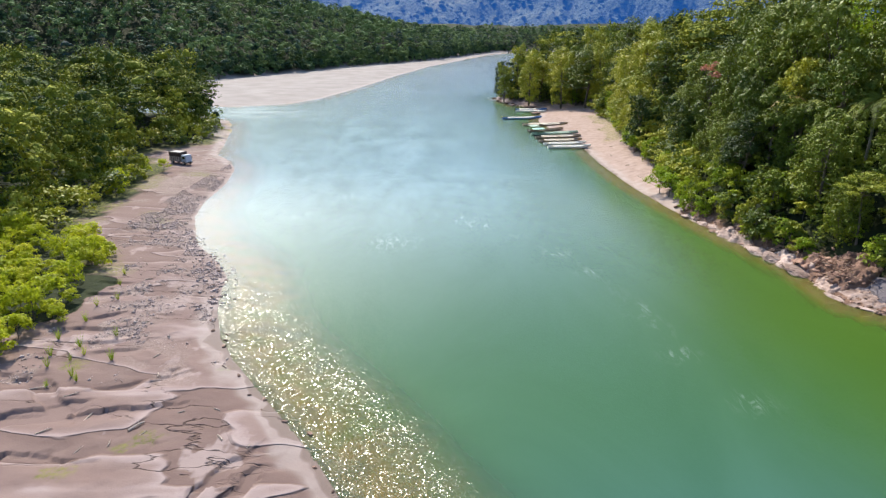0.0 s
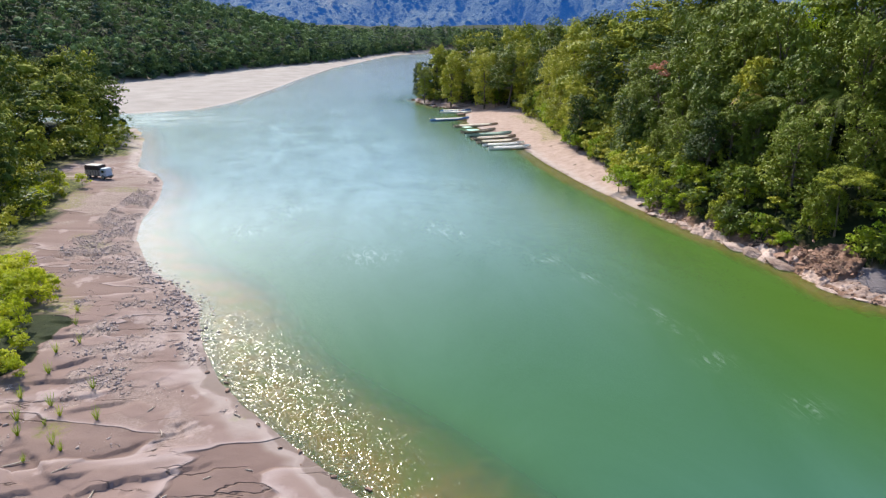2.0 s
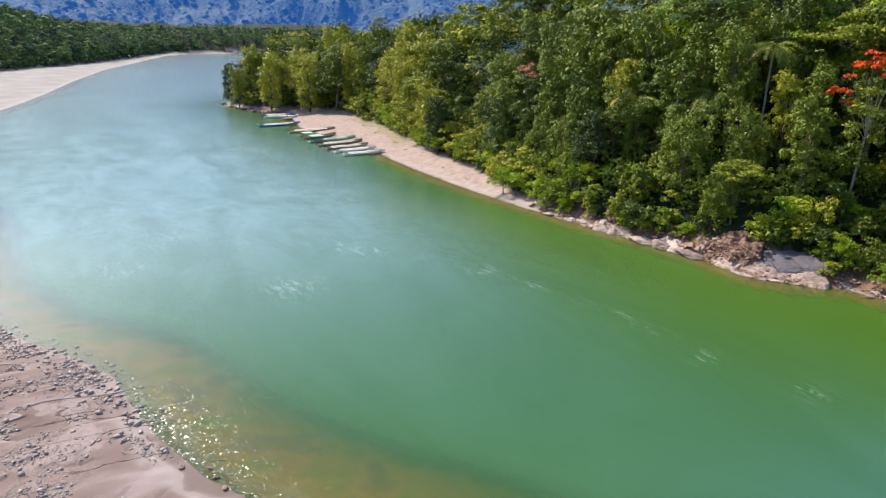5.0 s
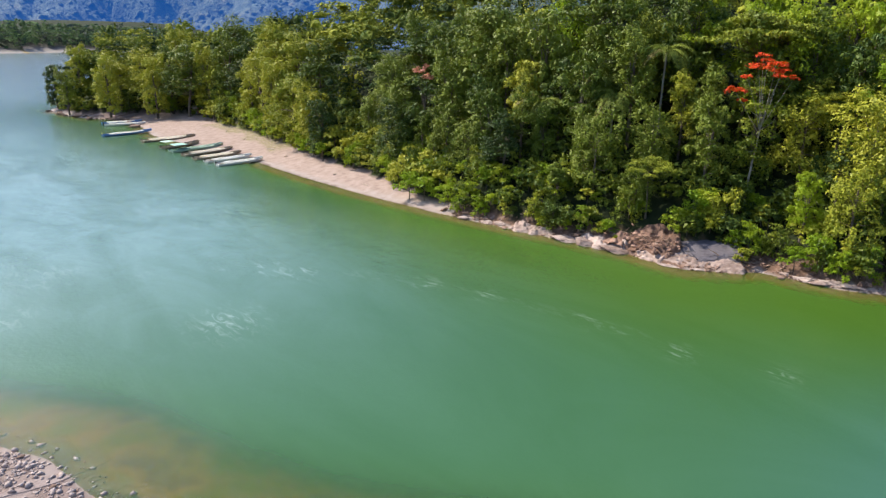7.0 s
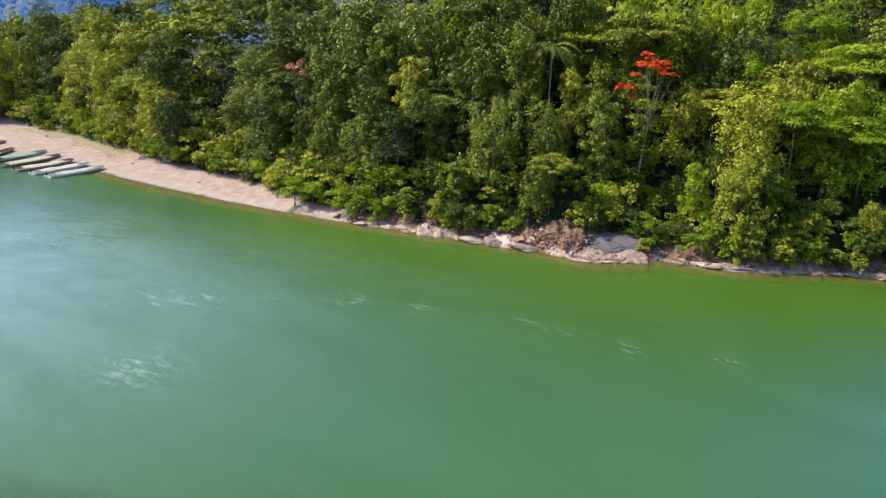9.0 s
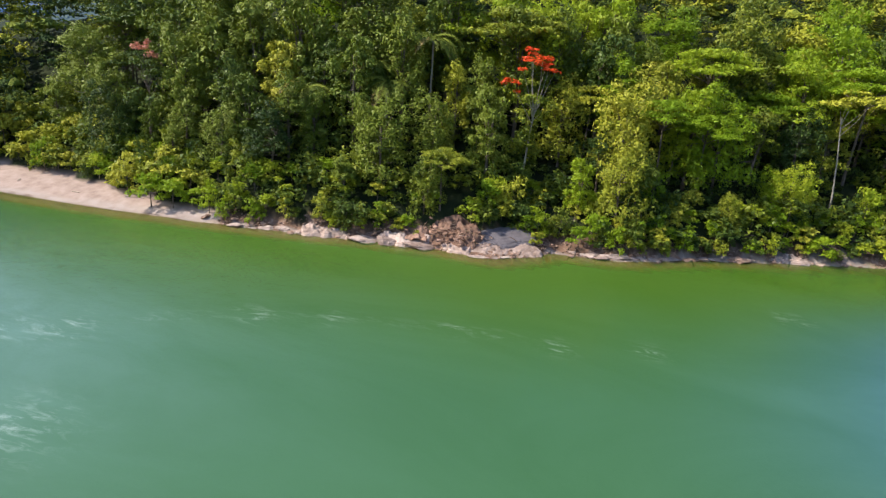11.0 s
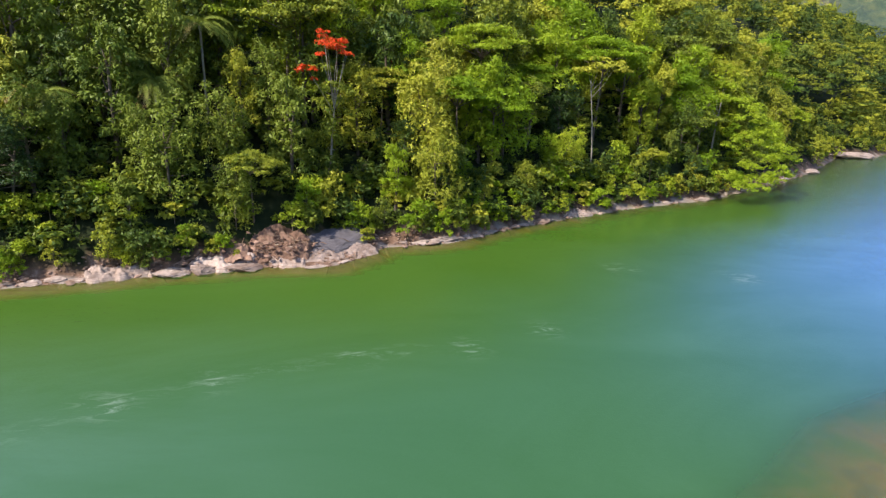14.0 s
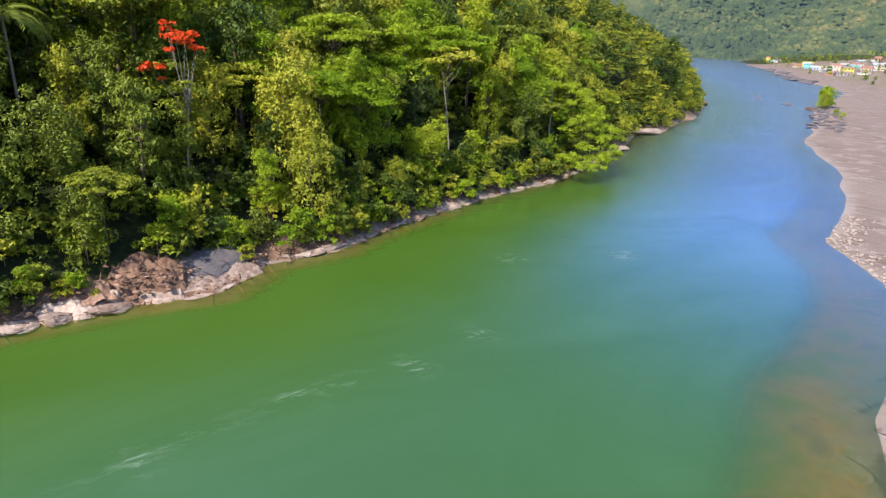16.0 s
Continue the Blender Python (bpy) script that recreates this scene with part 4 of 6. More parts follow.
for x, y, s in ((52.9, 58.4, 1.0), (53.4, 56.0, 1.1), (51.9, 60.4, 1.0), (53.6, 53.6, 0.9), (50.4, 62.0, 0.9), (54.8, 57.4, 1.1), (52.6, 55.0, 0.7), (51.2, 59.4, 0.7)):
    shrub(x, y, ground_z(x, y) - 0.1, s, rng.rand() < 0.5)
# undergrowth over the slope between them, tinted dark to paint in the gaps' shade
X, Y, Z, U, _, _ = scattered(rng, R_SHORE[11:31], 0, 34, 2.5, lambda x, y, dr, dl, r, l, u, s, f: r & (u > 0.4) & (u < 16) & (y > -48) & (y < 132) & (dr < 40))
sel = (np.hypot(X - 49.4, Y - 56.4) > 3.4) & (np.hypot(X - 48.4, Y - 64.0) > 3.0) & (np.hypot(X - 46.8, Y - 62.6) > 2.0)
X, Y, Z = X[sel], Y[sel], Z[sel]
wood_of("undergrowth", rng, X, Y, Z - 0.3, SHRUBS, rng.uniform(0.45, 1.15, len(X)), "light", leaf_stuff_mat, "tangled green undergrowth on the wooded slope", "undergrowth", None, (-0.1, 0.40))
# the wood behind and along the spur
X, Y, Z, U, _, _ = scattered(rng, R_SHORE[5:38], 0, 110, 5.9, lambda x, y, dr, dl, r, l, u, s, f: r & (u > 1.5) & (dr < np.where((y > -60) & (y < 130), 105, 66)) & ~((u < 26) & (y > -48) & (y < 132)) & (y > -330) & (y < 480))
# tints drop upstream as well, in step with the shade painted there
wood_of("spur_wood", rng, X, Y, Z, KINDS, np.interp(U, [2, 12], [0.55, 1.0]) * rng.uniform(0.7, 1.2, len(X)) * np.where((Y > 140) & (Y < 300), 1.25, 1.0), "light", canopy_mat, "dense green forest covering the spur above the river", "forest", np.where((Y < -260) | (Y > 330) | (U > 62), "far", np.where(U > 12, "top", "light")), (-0.1, 0.8), np.interp(Y, [0, 45, 80, 300], [0.0, -0.03, -0.14, -0.10]) - 0.08 * step(-30, -90, Y))
X, Y, Z, U, _, _ = scattered(rng, R_SHORE[5:38], 0, 30, 2.9, lambda x, y, dr, dl, r, l, u, s, f: r & (u > 0.1) & (u < 14) & (dr < 45) & ~((y > -48) & (y < 132)) & (y > -330) & (y < 480))
wood_of("spur_thicket", rng, X, Y, Z - 0.2, SHRUBS, rng.uniform(0.6, 1.2, len(X)), "light", leaf_stuff_mat, "green thicket along the foot of the spur forest", "thicket", None, (0.0, 0.7))
# the wood behind the left bank
X, Y, Z, U, D, F = scattered(rng, L_LINE[20:40], 0, 170, 5.6, lambda x, y, dr, dl, r, l, u, s, f: l & (dl > s + 4) & (dl < 165) & (y > 40) & (y < 235) & (x < -45) & (f <= 0) & ~((y < 82) & (x > -64)) & ~((x > -66) & (y > 118) & (y < 146)))
tipx, tipy = rng.uniform(-104, -63, 46), rng.uniform(176, 213, 46)
hh_, _, dl_, wet_ = plan(tipx, tipy)[:4]
ok_ = ~wet_ & (dl_ > 5)
X, Y, Z, D = np.append(X, tipx[ok_]), np.append(Y, tipy[ok_]), np.append(Z, hh_[ok_]), np.append(D, dl_[ok_])
wood_of("left_bank_wood", rng, X, Y, Z, KINDS, rng.uniform(0.75, 1.2, len(X)) * np.where(Y > 165, 1.2, 1.0), "light", canopy_mat, "dark green forest behind the silt bank", "forest", np.where(D > 80, "far", np.where(D > np.interp(Y, SAND_Y, SAND_W) + 14, "top", "light")), (-0.12, 0.62))
X, Y, Z, U, D, F = scattered(rng, L_LINE[20:40], 0, 30, 3.0, lambda x, y, dr, dl, r, l, u, s, f: l & (dl > s + 1.0) & (dl < s + 16) & (y > 76) & (y < 232) & (x < -40) & ~((x > -62) & (y > 120) & (y < 146)))
wood_of("left_bank_thicket", rng, X, Y, Z - 0.2, SHRUBS, rng.uniform(0.5, 1.1, len(X)), "light", leaf_stuff_mat, "green thicket along the edge of the silt bank", "thicket")
# the hill across the bar
X, Y, Z, U, D, F = scattered(rng, [(-420, 330), (340, 1060)], 0, 60, 7.4, lambda x, y, dr, dl, r, l, u, s, f: (f > 1) & (f < 230) & (y < 1120) & (x > -20 - 0.72 * y) & ((y < 880) | (f < 90)))
wood_of("hill_wood", rng, X, Y, Z, KINDS, rng.uniform(0.75, 1.3, len(X)), "far", hazy_hill_mat, "forest on the hill beyond the gravel bar", "forest", None, (-0.05, 1.0))

X, Y, Z, U, D, F = scattered(rng, [(-300, 330), (200, 1010)], 0, 40, 4.6, lambda x, y, dr, dl, r, l, u, s, f: (f > -1) & (f < 16) & (f > 0.01) & (y < 1000))
wood_of("hill_thicket", rng, X, Y, Z - 0.4, SHRUBS, rng.uniform(0.9, 1.7, len(X)), "far", hazy_hill_mat, "green thicket along the foot of the hill", "thicket", None, (0.1, 0.8))

# bright shrubs and reeds on the silt bank
PATCH = [(-64, 80), (-45, 76), (-38.6, 73), (-33.4, 62.6), (-32.7, 54.3), (-31.1, 47.6), (-32.5, 42), (-40, 36), (-64, 36)]
X, Y = rng.uniform(-58, -30, 1600), rng.uniform(36, 80, 1600)
sel = within(X, Y, PATCH)
X, Y = X[sel], Y[sel]
Z = height(X, Y)
kept, behind = [], []
for x, y, z in zip(X, Y, Z):
    if len(kept) < 190 and all((x - a) ** 2 + (y - b) ** 2 > 1.25 for a, b in kept):
        kept.append((x, y))
        if x > -38.5 and len(kept) % 2:
            shrub(x, y, z - 0.1, rng.uniform(0.4, 0.8), True, "shrubs on the silt bank")
        else:
            behind.append((x, y, z - 0.1))
bx, by, bz = np.array(behind).T
wood_of("bank_thicket", rng, bx, by, bz, SHRUBS, rng.uniform(0.4, 0.8, len(bx)), "full", reed_stuff_mat, "dense lime-green thicket on the silt bank", "thicket")
for x, y in ((-54, 105), (-52.5, 109), (-55.5, 112), (-53, 115), (-51, 119), (-50, 98), (-51, 102), (-56, 107)):
    shrub(x, y, float(height(x, y)[0]), rng.uniform(0.6, 0.95), True, "shrubs on the silt bank")


for x, y in ((48.0, 146.0), (49.0, 150.0), (50.0, 154.0), (48.6, 142.0), (54.4, 186.0), (56.0, 192.0), (55.6, 198.0), (57.4, 204.0), (58.0, 209.0), (57.0, 214.0), (52.6, 178.0), (53.4, 182.0), (51.6, 172.0), (50.6, 166.0), (59.0, 216.0), (51.0, 234.0), (48.0, 240.0), (50.6, 147.0), (51.0, 158.0), (47.0, 139.0), (49.6, 144.0), (41.8, 104.0), (42.4, 101.0)):
    shrub(x - 1.6, y, ground_z(x - 1.6, y), rng.uniform(0.8, 1.3), True, "shrubs behind the beach")


# bushes that close the wood's edge behind the beach
for k in range(74):
    y = 104 + 2.15 * k
    x = float(np.interp(-y, [-p[1] for p in R_SHORE[8:22]], [p[0] for p in R_SHORE[8:22]])) + float(np.interp(y, BEACH_Y, BEACH_W)) + rng.uniform(1.0, 5.0)
    if math.hypot(x - 56.6, y - 228) > 5:
        shrub(x, y, ground_z(x, y) - 0.1, rng.uniform(0.7, 1.5), False)


def single_tree(name, lob, tall, girth, leaf, count, place, crown_mat, wood_mat, label, seed, blossom=None, bare=5):
    """A tree of its own shape; blossom: (lobes, count, size, material) as one more part."""
    r = np.random.RandomState(seed)
    root = new(name)
    root.matrix_basis = pose(*place)
    extra = blossom[0] if blossom else []
    mesh_object("trunk", *limbs(r, (lob[:bare] + extra), tall, girth, fork=0.8), wood_mat, root, smooth=True)
    mesh_object("crown", *leaves(r, lob, count, leaf, 0.72), crown_mat, root)
    if blossom:
        ob = mesh_object("blossom", *leaves(r, blossom[0], blossom[1], blossom[2], 0.5), blossom[3], root)
        ob["label"] = blossom[4]
    return tagged(root, label, "tree")


r = np.random.RandomState(77)
gz = ground_z(59.5, 57.5)
single_tree("flowering_tree", [(0.2, 0.2, 11.0 - gz, 2.8, 2.8, 2.2), (-1.2, 0.6, 13.5 - gz, 2.2, 2.2, 1.8), (0.5, 0, 15.5 - gz, 2.6, 2.6, 2.0), (2, -1.5, 17.5 - gz, 2.2, 2.2, 1.4), (-1.2, -0.5, 18.5 - gz, 1.8, 1.8, 1.1), (1.5, 1.0, 20.5 - gz, 1.6, 1.6, 0.8)], 22 - gz, 0.16, 0.3, 2400,
            (59.5, 57.5, gz), leaf_mat, pale_bark_mat, "thin-leaved tree with bright red blossom on pale branches", 71,
            ([(-1.6, 0.2, 23.6 - gz, 1.5, 1.5, 0.7), (0.6, -0.9, 23.9 - gz, 1.6, 1.6, 0.7), (2.4, -1.2, 23.0 - gz, 1.4, 1.4, 0.6), (0.2, 0.6, 25.0 - gz, 0.9, 0.9, 0.5),
              (-0.5, -2.0, 22.6 - gz, 0.9, 0.9, 0.5), (1.8, 0.6, 24.4 - gz, 0.8, 0.8, 0.4), (3.3, -2.4, 22.4 - gz, 0.9, 0.9, 0.4), (-2.6, 1.0, 22.4 - gz, 0.8, 0.8, 0.4), (-1.8, 2.6, 20.6 - gz, 1.3, 1.3, 0.8), (-1.0, 2.0, 19.4 - gz, 0.8, 0.8, 0.5)], 1150, 0.30, red_mat, "bright red blossom clusters"))
gz = ground_z(50, 112)
single_tree("flowering_tree", [(0.4, 0.4, 13 - gz, 3.0, 3.0, 2.4), (1.0, -1.5, 16.5 - gz, 2.4, 2.4, 1.8), (0.5, 1.2, 18 - gz, 2.0, 2.0, 1.4)], 19 - gz, 0.18, 0.32, 1700,
            (49.6, 111.8, gz), leaf_mat, bark_mat, "green tree with a faded pink blossom top", 72,
            ([(-0.7, 0, 20.6 - gz, 1.3, 1.3, 1.0), (0.4, 0.3, 21.4 - gz, 1.0, 1.0, 0.8), (0.2, -0.8, 19.6 - gz, 1.1, 1.1, 0.8)], 330, 0.32, pink_mat, "faded pink blossom"))
gz = ground_z(76, 14)
single_tree("umbrella_tree", lobes_flat(r, 25 - gz, 9, 9), 24.5 - gz, 0.14, 0.32, 2600, (76, 14, gz), leaf_mat, pale_bark_mat, "tall umbrella tree with bare pale trunk", 73)
gz = ground_z(84, -13)
over = [(8 + 6.5 * q * math.cos(w), -3 + 6.5 * q * math.sin(w), zz - gz, 2.6, 2.6, 1.3) for q, w, zz in
        ((0, 0, 19.5), (0.5, 0.3, 19.0), (0.5, 1.7, 19.0), (0.55, 3.2, 18.6), (0.5, 4.7, 18.6), (0.9, 0, 17.4), (0.95, 0.9, 17.0), (0.9, 1.9, 17.4), (1.0, 2.8, 16.4), (1.0, 3.7, 16.0), (1.0, 4.5, 16.0), (1.0, 5.4, 16.4))]
over += [(x, y, z - gz, q, q, 0.52 * q) for x, y, z, q in
         ((0, -7, 15.0, 2.8), (-3, -5, 13.5, 2.8), (-1, -9.5, 12.5, 2.8), (-5, -7, 11.0, 2.7), (-6.5, -2.5, 10.5, 2.6), (-7, -9, 8.6, 2.7), (-8.5, -5, 7.4, 2.7),
          (-6, -11, 6.6, 2.6), (-10, -6.5, 5.6, 2.5), (-9, -1.5, 6.0, 2.4), (-10.5, -3.5, 4.0, 2.4), (-11.5, 0.5, 3.2, 2.3), (-12.5, -2, 2.8, 2.0), (-9.5, 2.5, 4.6, 2.3), (-9, -6, 3.4, 2.3), (-8.5, -8.5, 4.4, 2.3), (-4, -2, 9.0, 2.5), (-3.5, -9.5, 8.8, 2.6))]
single_tree("overhanging_tree", over, 17 - gz, 0.22, 0.34, 12500, (84, -13, gz), bright_mat, pale_bark_mat, "wide pale-trunked tree leaning out over the water", 74)


def palm(x, y, top, seed, lean=(0.6, 0.3)):
    """A feather palm: ringed trunk, arching fronds with drooping leaflets, two dead fronds."""
    r = np.random.RandomState(seed)
    gz = ground_z(x, y)
    tall = top - gz
    root = new("palm_tree")
    root.matrix_basis = pose(x, y, gz)
    mesh_object("trunk", *tube([(0, 0, -0.5), (0.1, 0, tall * 0.3), (lean[0] * 0.5, lean[1] * 0.5, tall * 0.7), (lean[0], lean[1], tall)], [0.24, 0.17, 0.15, 0.17], 8), pale_bark_mat, root, smooth=True)
    for i in range(22):
        a = 2.399 * i + r.uniform(-0.2, 0.2)
        rise, length = r.uniform(0.15, 1.45), r.uniform(3.0, 4.6)
        pts = []
        for k in range(9):
            f = k / 8
            out = length * (f * math.cos(rise * (1 - f)) + 0.0)
            pts.append(np.array([lean[0] + math.cos(a) * out, lean[1] + math.sin(a) * out, tall + length * (1.0 * math.sin(rise) * f - 1.0 * f ** 2.4)]))
        parts = [tube(pts, [0.05 * (1 - 0.8 * k / 8) for k in range(9)], 4)]
        side = np.array([-math.sin(a), math.cos(a), 0])
        for k in range(1, 9):
            for j in (0.0, 0.33, 0.66):
                if k == 8 and j:
                    continue
                p = pts[k] if k == 8 else pts[k] * (1 - j) + pts[k + 1] * j
                d = (pts[min(k + 1, 8)] - pts[k - 1])
                d /= np.linalg.norm(d)
                ll = 0.95 * math.sin(math.pi * min(0.97, (k + j) / 9.3)) + 0.25
                for sg in (-1, 1):
                    tip = p + side * sg * ll * 0.8 + d * ll * 0.45 + np.array([0, 0, -ll * 0.45])
                    m = (p + tip) / 2 + np.array([0, 0, 0.06])
                    w = d * 0.075
                    parts.append((np.array([p - w * 0.5, m - w, tip, m + w]), np.array([[0, 1, 2, 3]])))
        mesh_object("frond", *join(parts), dry_mat if i == 9 else palm_mat, root)
    return tagged(root, "feather palm with arching fronds above the wood", "palm tree", "palms of the wooded bank")


palm_mat = foliage("palm_fronds", [(0.1, (0.06, 0.10, 0.013)), (0.9, (0.22, 0.25, 0.035))], 0.6, 0.15)
dry_mat = foliage("dry_fronds", [(0.1, (0.30, 0.20, 0.07)), (0.9, (0.45, 0.34, 0.14))])
for k, (x, y, top) in enumerate(PALMS):
    palm(x, y, top, 90 + k)


# ---- things ----
def part(name, bm, material, parent=None, label=""):
    """Links a bmesh as one mesh object under a thing or a part."""
    me = bpy.data.meshes.new(name)
    bm.to_mesh(me)
    bm.free()
    me.materials.append(material)
    ob = new(name, me)
    if parent is not None:
        ob.parent = parent
    if label:
        ob["label"] = label
    return ob


def block(sx, sy, sz, x=0, y=0, z=0, bevel=0.02, taper=1.0, turn=None):
    """A bevelled box on its base centre; taper shrinks the top."""
    bm = bmesh.new()
    bmesh.ops.create_cube(bm, size=1)
    for v in bm.verts:
        k = taper if v.co.z > 0 else 1
        v.co = Vector((v.co.x * sx * k, v.co.y * sy * k, (v.co.z + 0.5) * sz))
    if bevel:
        bmesh.ops.bevel(bm, geom=bm.edges[:], offset=min(bevel, 0.4 * min(sx, sy, sz)), segments=2, affect="EDGES")
    if turn is not None:
        bm.transform(turn)
    bmesh.ops.translate(bm, verts=bm.verts[:], vec=(x, y, z))
    return bm


def wheel_bm(radius, width, x, y, z, sides=20, bevel=0.04):
    bm = bmesh.new()
    bmesh.ops.create_cone(bm, cap_ends=True, segments=sides, radius1=radius, radius2=radius, depth=width)
    bmesh.ops.bevel(bm, geom=[e for e in bm.edges if len(e.link_faces) == 2 and any(len(f.verts) > 4 for f in e.link_faces)], offset=bevel, segments=2, affect="EDGES")
    bmesh.ops.rotate(bm, verts=bm.verts[:], matrix=Matrix.Rotation(radians(90), 3, "X"))
    bmesh.ops.translate(bm, verts=bm.verts[:], vec=(x, y, z))
    return bm


def tube_bm(points, radii, sides=6):
    v, f = tube(points, radii, sides)
    bm = bmesh.new()
    vs = [bm.verts.new(p) for p in v]
    for q in f:
        bm.faces.new([vs[i] for i in q])
    n = len(points)
    bm.faces.new([vs[i] for i in range(sides)][::-1])
    bm.faces.new([vs[(n - 1) * sides + i] for i in range(sides)])
    return bm


def rock_material(name, pale, dark):
    m = Nodes(name)
    a, b, c = m.noise(0.9, 5, 0.65), m.noise(7.0, 4, 0.6), m.n("ObjectInfo").outputs["Random"]
    col = m.ramp(m.math("ADD", m.math("MULTIPLY", a, 0.7), m.math("MULTIPLY", c, 0.3)), [(0.32, dark), (0.62, pale)])
    layers = m.noise(1.2, 4, 0.6, m.stretch(m.place(), 0.5, 0.5, 5.0))
    col = m.mix(m.ramp(layers, [(0.52, 0.0), (0.62, 0.55)]), col, dark)
    hh = m.math("ADD", m.math("MULTIPLY", a, 0.6), m.math("MULTIPLY", b, 0.4))
    return m.surface(Base_Color=col, Roughness=0.9, Normal=m.bump(hh, 0.7, 0.12))


rock_mat = rock_material("bank_rock", (0.32, 0.20, 0.145), (0.085, 0.048, 0.034))
clay_mat = rock_material("slumped_clay", (0.34, 0.20, 0.14), (0.14, 0.075, 0.05))
slab_mat = rock_material("pale_slab_rock", (0.47, 0.355, 0.30), (0.20, 0.13, 0.10))
grey_rock_mat = rock_material("grey_slab_rock", (0.15, 0.128, 0.135), (0.085, 0.07, 0.075))
stone_mat = rock_material("river_stones", (0.50, 0.405, 0.365), (0.35, 0.27, 0.24))
driftwood_mat = plain("driftwood", (0.46, 0.37, 0.29), 0.85, vary=0.4, scale=4)


def rock_mesh(name, seed, subdiv, flat):
    """A broken boulder: a sphere cut by random planes, with rough faces."""
    r = np.random.RandomState(seed)
    bm = bmesh.new()
    bmesh.ops.create_icosphere(bm, subdivisions=subdiv, radius=1)
    planes = [(v / np.linalg.norm(v), r.uniform(0.55, 0.85)) for v in r.normal(size=(9, 3))]
    for v in bm.verts:
        p = np.array(v.co)
        for n, k in planes:
            d = p @ n - k
            if d > 0:
                p = p - n * d * 0.92
        p = p * (1 + 0.10 * noise.noise(Vector(p * 2.1) + Vector((seed, 0, 0)))) + 0.05 * r.normal(size=3) * (0.6 if subdiv > 2 else 1)
        v.co = Vector((p[0], p[1], p[2] * flat))
    me = bpy.data.meshes.new(name)
    bm.to_mesh(me)
    bm.free()
    return me


boulders = [rock_mesh("boulder", 200 + i, 2, 0.62) for i in range(7)]
slabs = [rock_mesh("slab", 220 + i, 4, 0.5) for i in range(4)]
for me in boulders:
    me.materials.append(rock_mat)


def rock(name, me, x, y, z, sx, sy, sz, turn, tilt, label, group, mat=None):
    ob = new(name, me if mat is None else me.copy())
    if mat is not None:
        ob.data.materials.clear()
        ob.data.materials.append(mat)
    ob.matrix_basis = pose(x, y, z, tilt[0], tilt[1], turn) @ Matrix.Diagonal((sx, sy, sz, 1))
    return tagged(ob, label, "rock", group)


def along(line, gap):
    """Spots every gap metres along a line, with the left-hand normal of its run."""
    out = []
    for (ax, ay), (bx, by) in zip(line[:-1], line[1:]):
        n = math.hypot(bx - ax, by - ay)
        for k in range(max(1, int(n / gap))):
            f = (k + 0.5) / max(1, int(n / gap))
            out.append((ax + (bx - ax) * f, ay + (by - ay) * f, -(by - ay) / n, (bx - ax) / n))
    return out


r = np.random.RandomState(31)
# broken rock and worn ledges along the foot of the wooded bank; land lies on the left of the run from north to south
for x, y, nx, ny in along(R_SHORE[16:33], 1.0):
    if y > 97 or r.rand() < 0.35 or 51 < y < 68:
        continue
    d = r.uniform(-0.4, 1.5)
    s = r.uniform(0.18, 0.62)
    px, py = x + nx * d, y + ny * d
    rock("boulder", boulders[r.randint(7)], px, py, max(0.0, ground_z(px, py)) + 0.06 * s, s * r.uniform(0.9, 2.1), s, s * r.uniform(0.7, 1.1), r.uniform(0, 180),
         (r.uniform(-14, 14), r.uniform(-14, 14)), "broken brown rock on the waterline", "rocks along the bank")
ledges = [rock_mesh("ledge", 240 + i, 3, 0.5) for i in range(5)]
for me in ledges:
    me.materials.append(slab_mat)
for x, y, nx, ny in along(R_SHORE[16:33], 1.7):
    run = math.sin(0.31 * y) + 0.8 * math.sin(0.83 * y + 1.0)
    if y > 97 or 51.5 < y < 66 or run < 0.05 or r.rand() < 0.15:
        continue
    d = r.uniform(0.0, 0.9)
    s = r.uniform(0.8, 1.7)
    px, py = x + nx * d, y + ny * d
    rock("rock_ledge", ledges[r.randint(5)], px, py, 0.10 + 0.12 * max(0, d), s * r.uniform(0.8, 1.3), s * r.uniform(0.35, 0.6), s * r.uniform(0.3, 0.6), math.degrees(math.atan2(-nx, ny)) + r.uniform(-12, 12),
         (r.uniform(-6, 6), r.uniform(-5, 5)), "pale worn rock ledge at the waterline", "ledges along the bank")
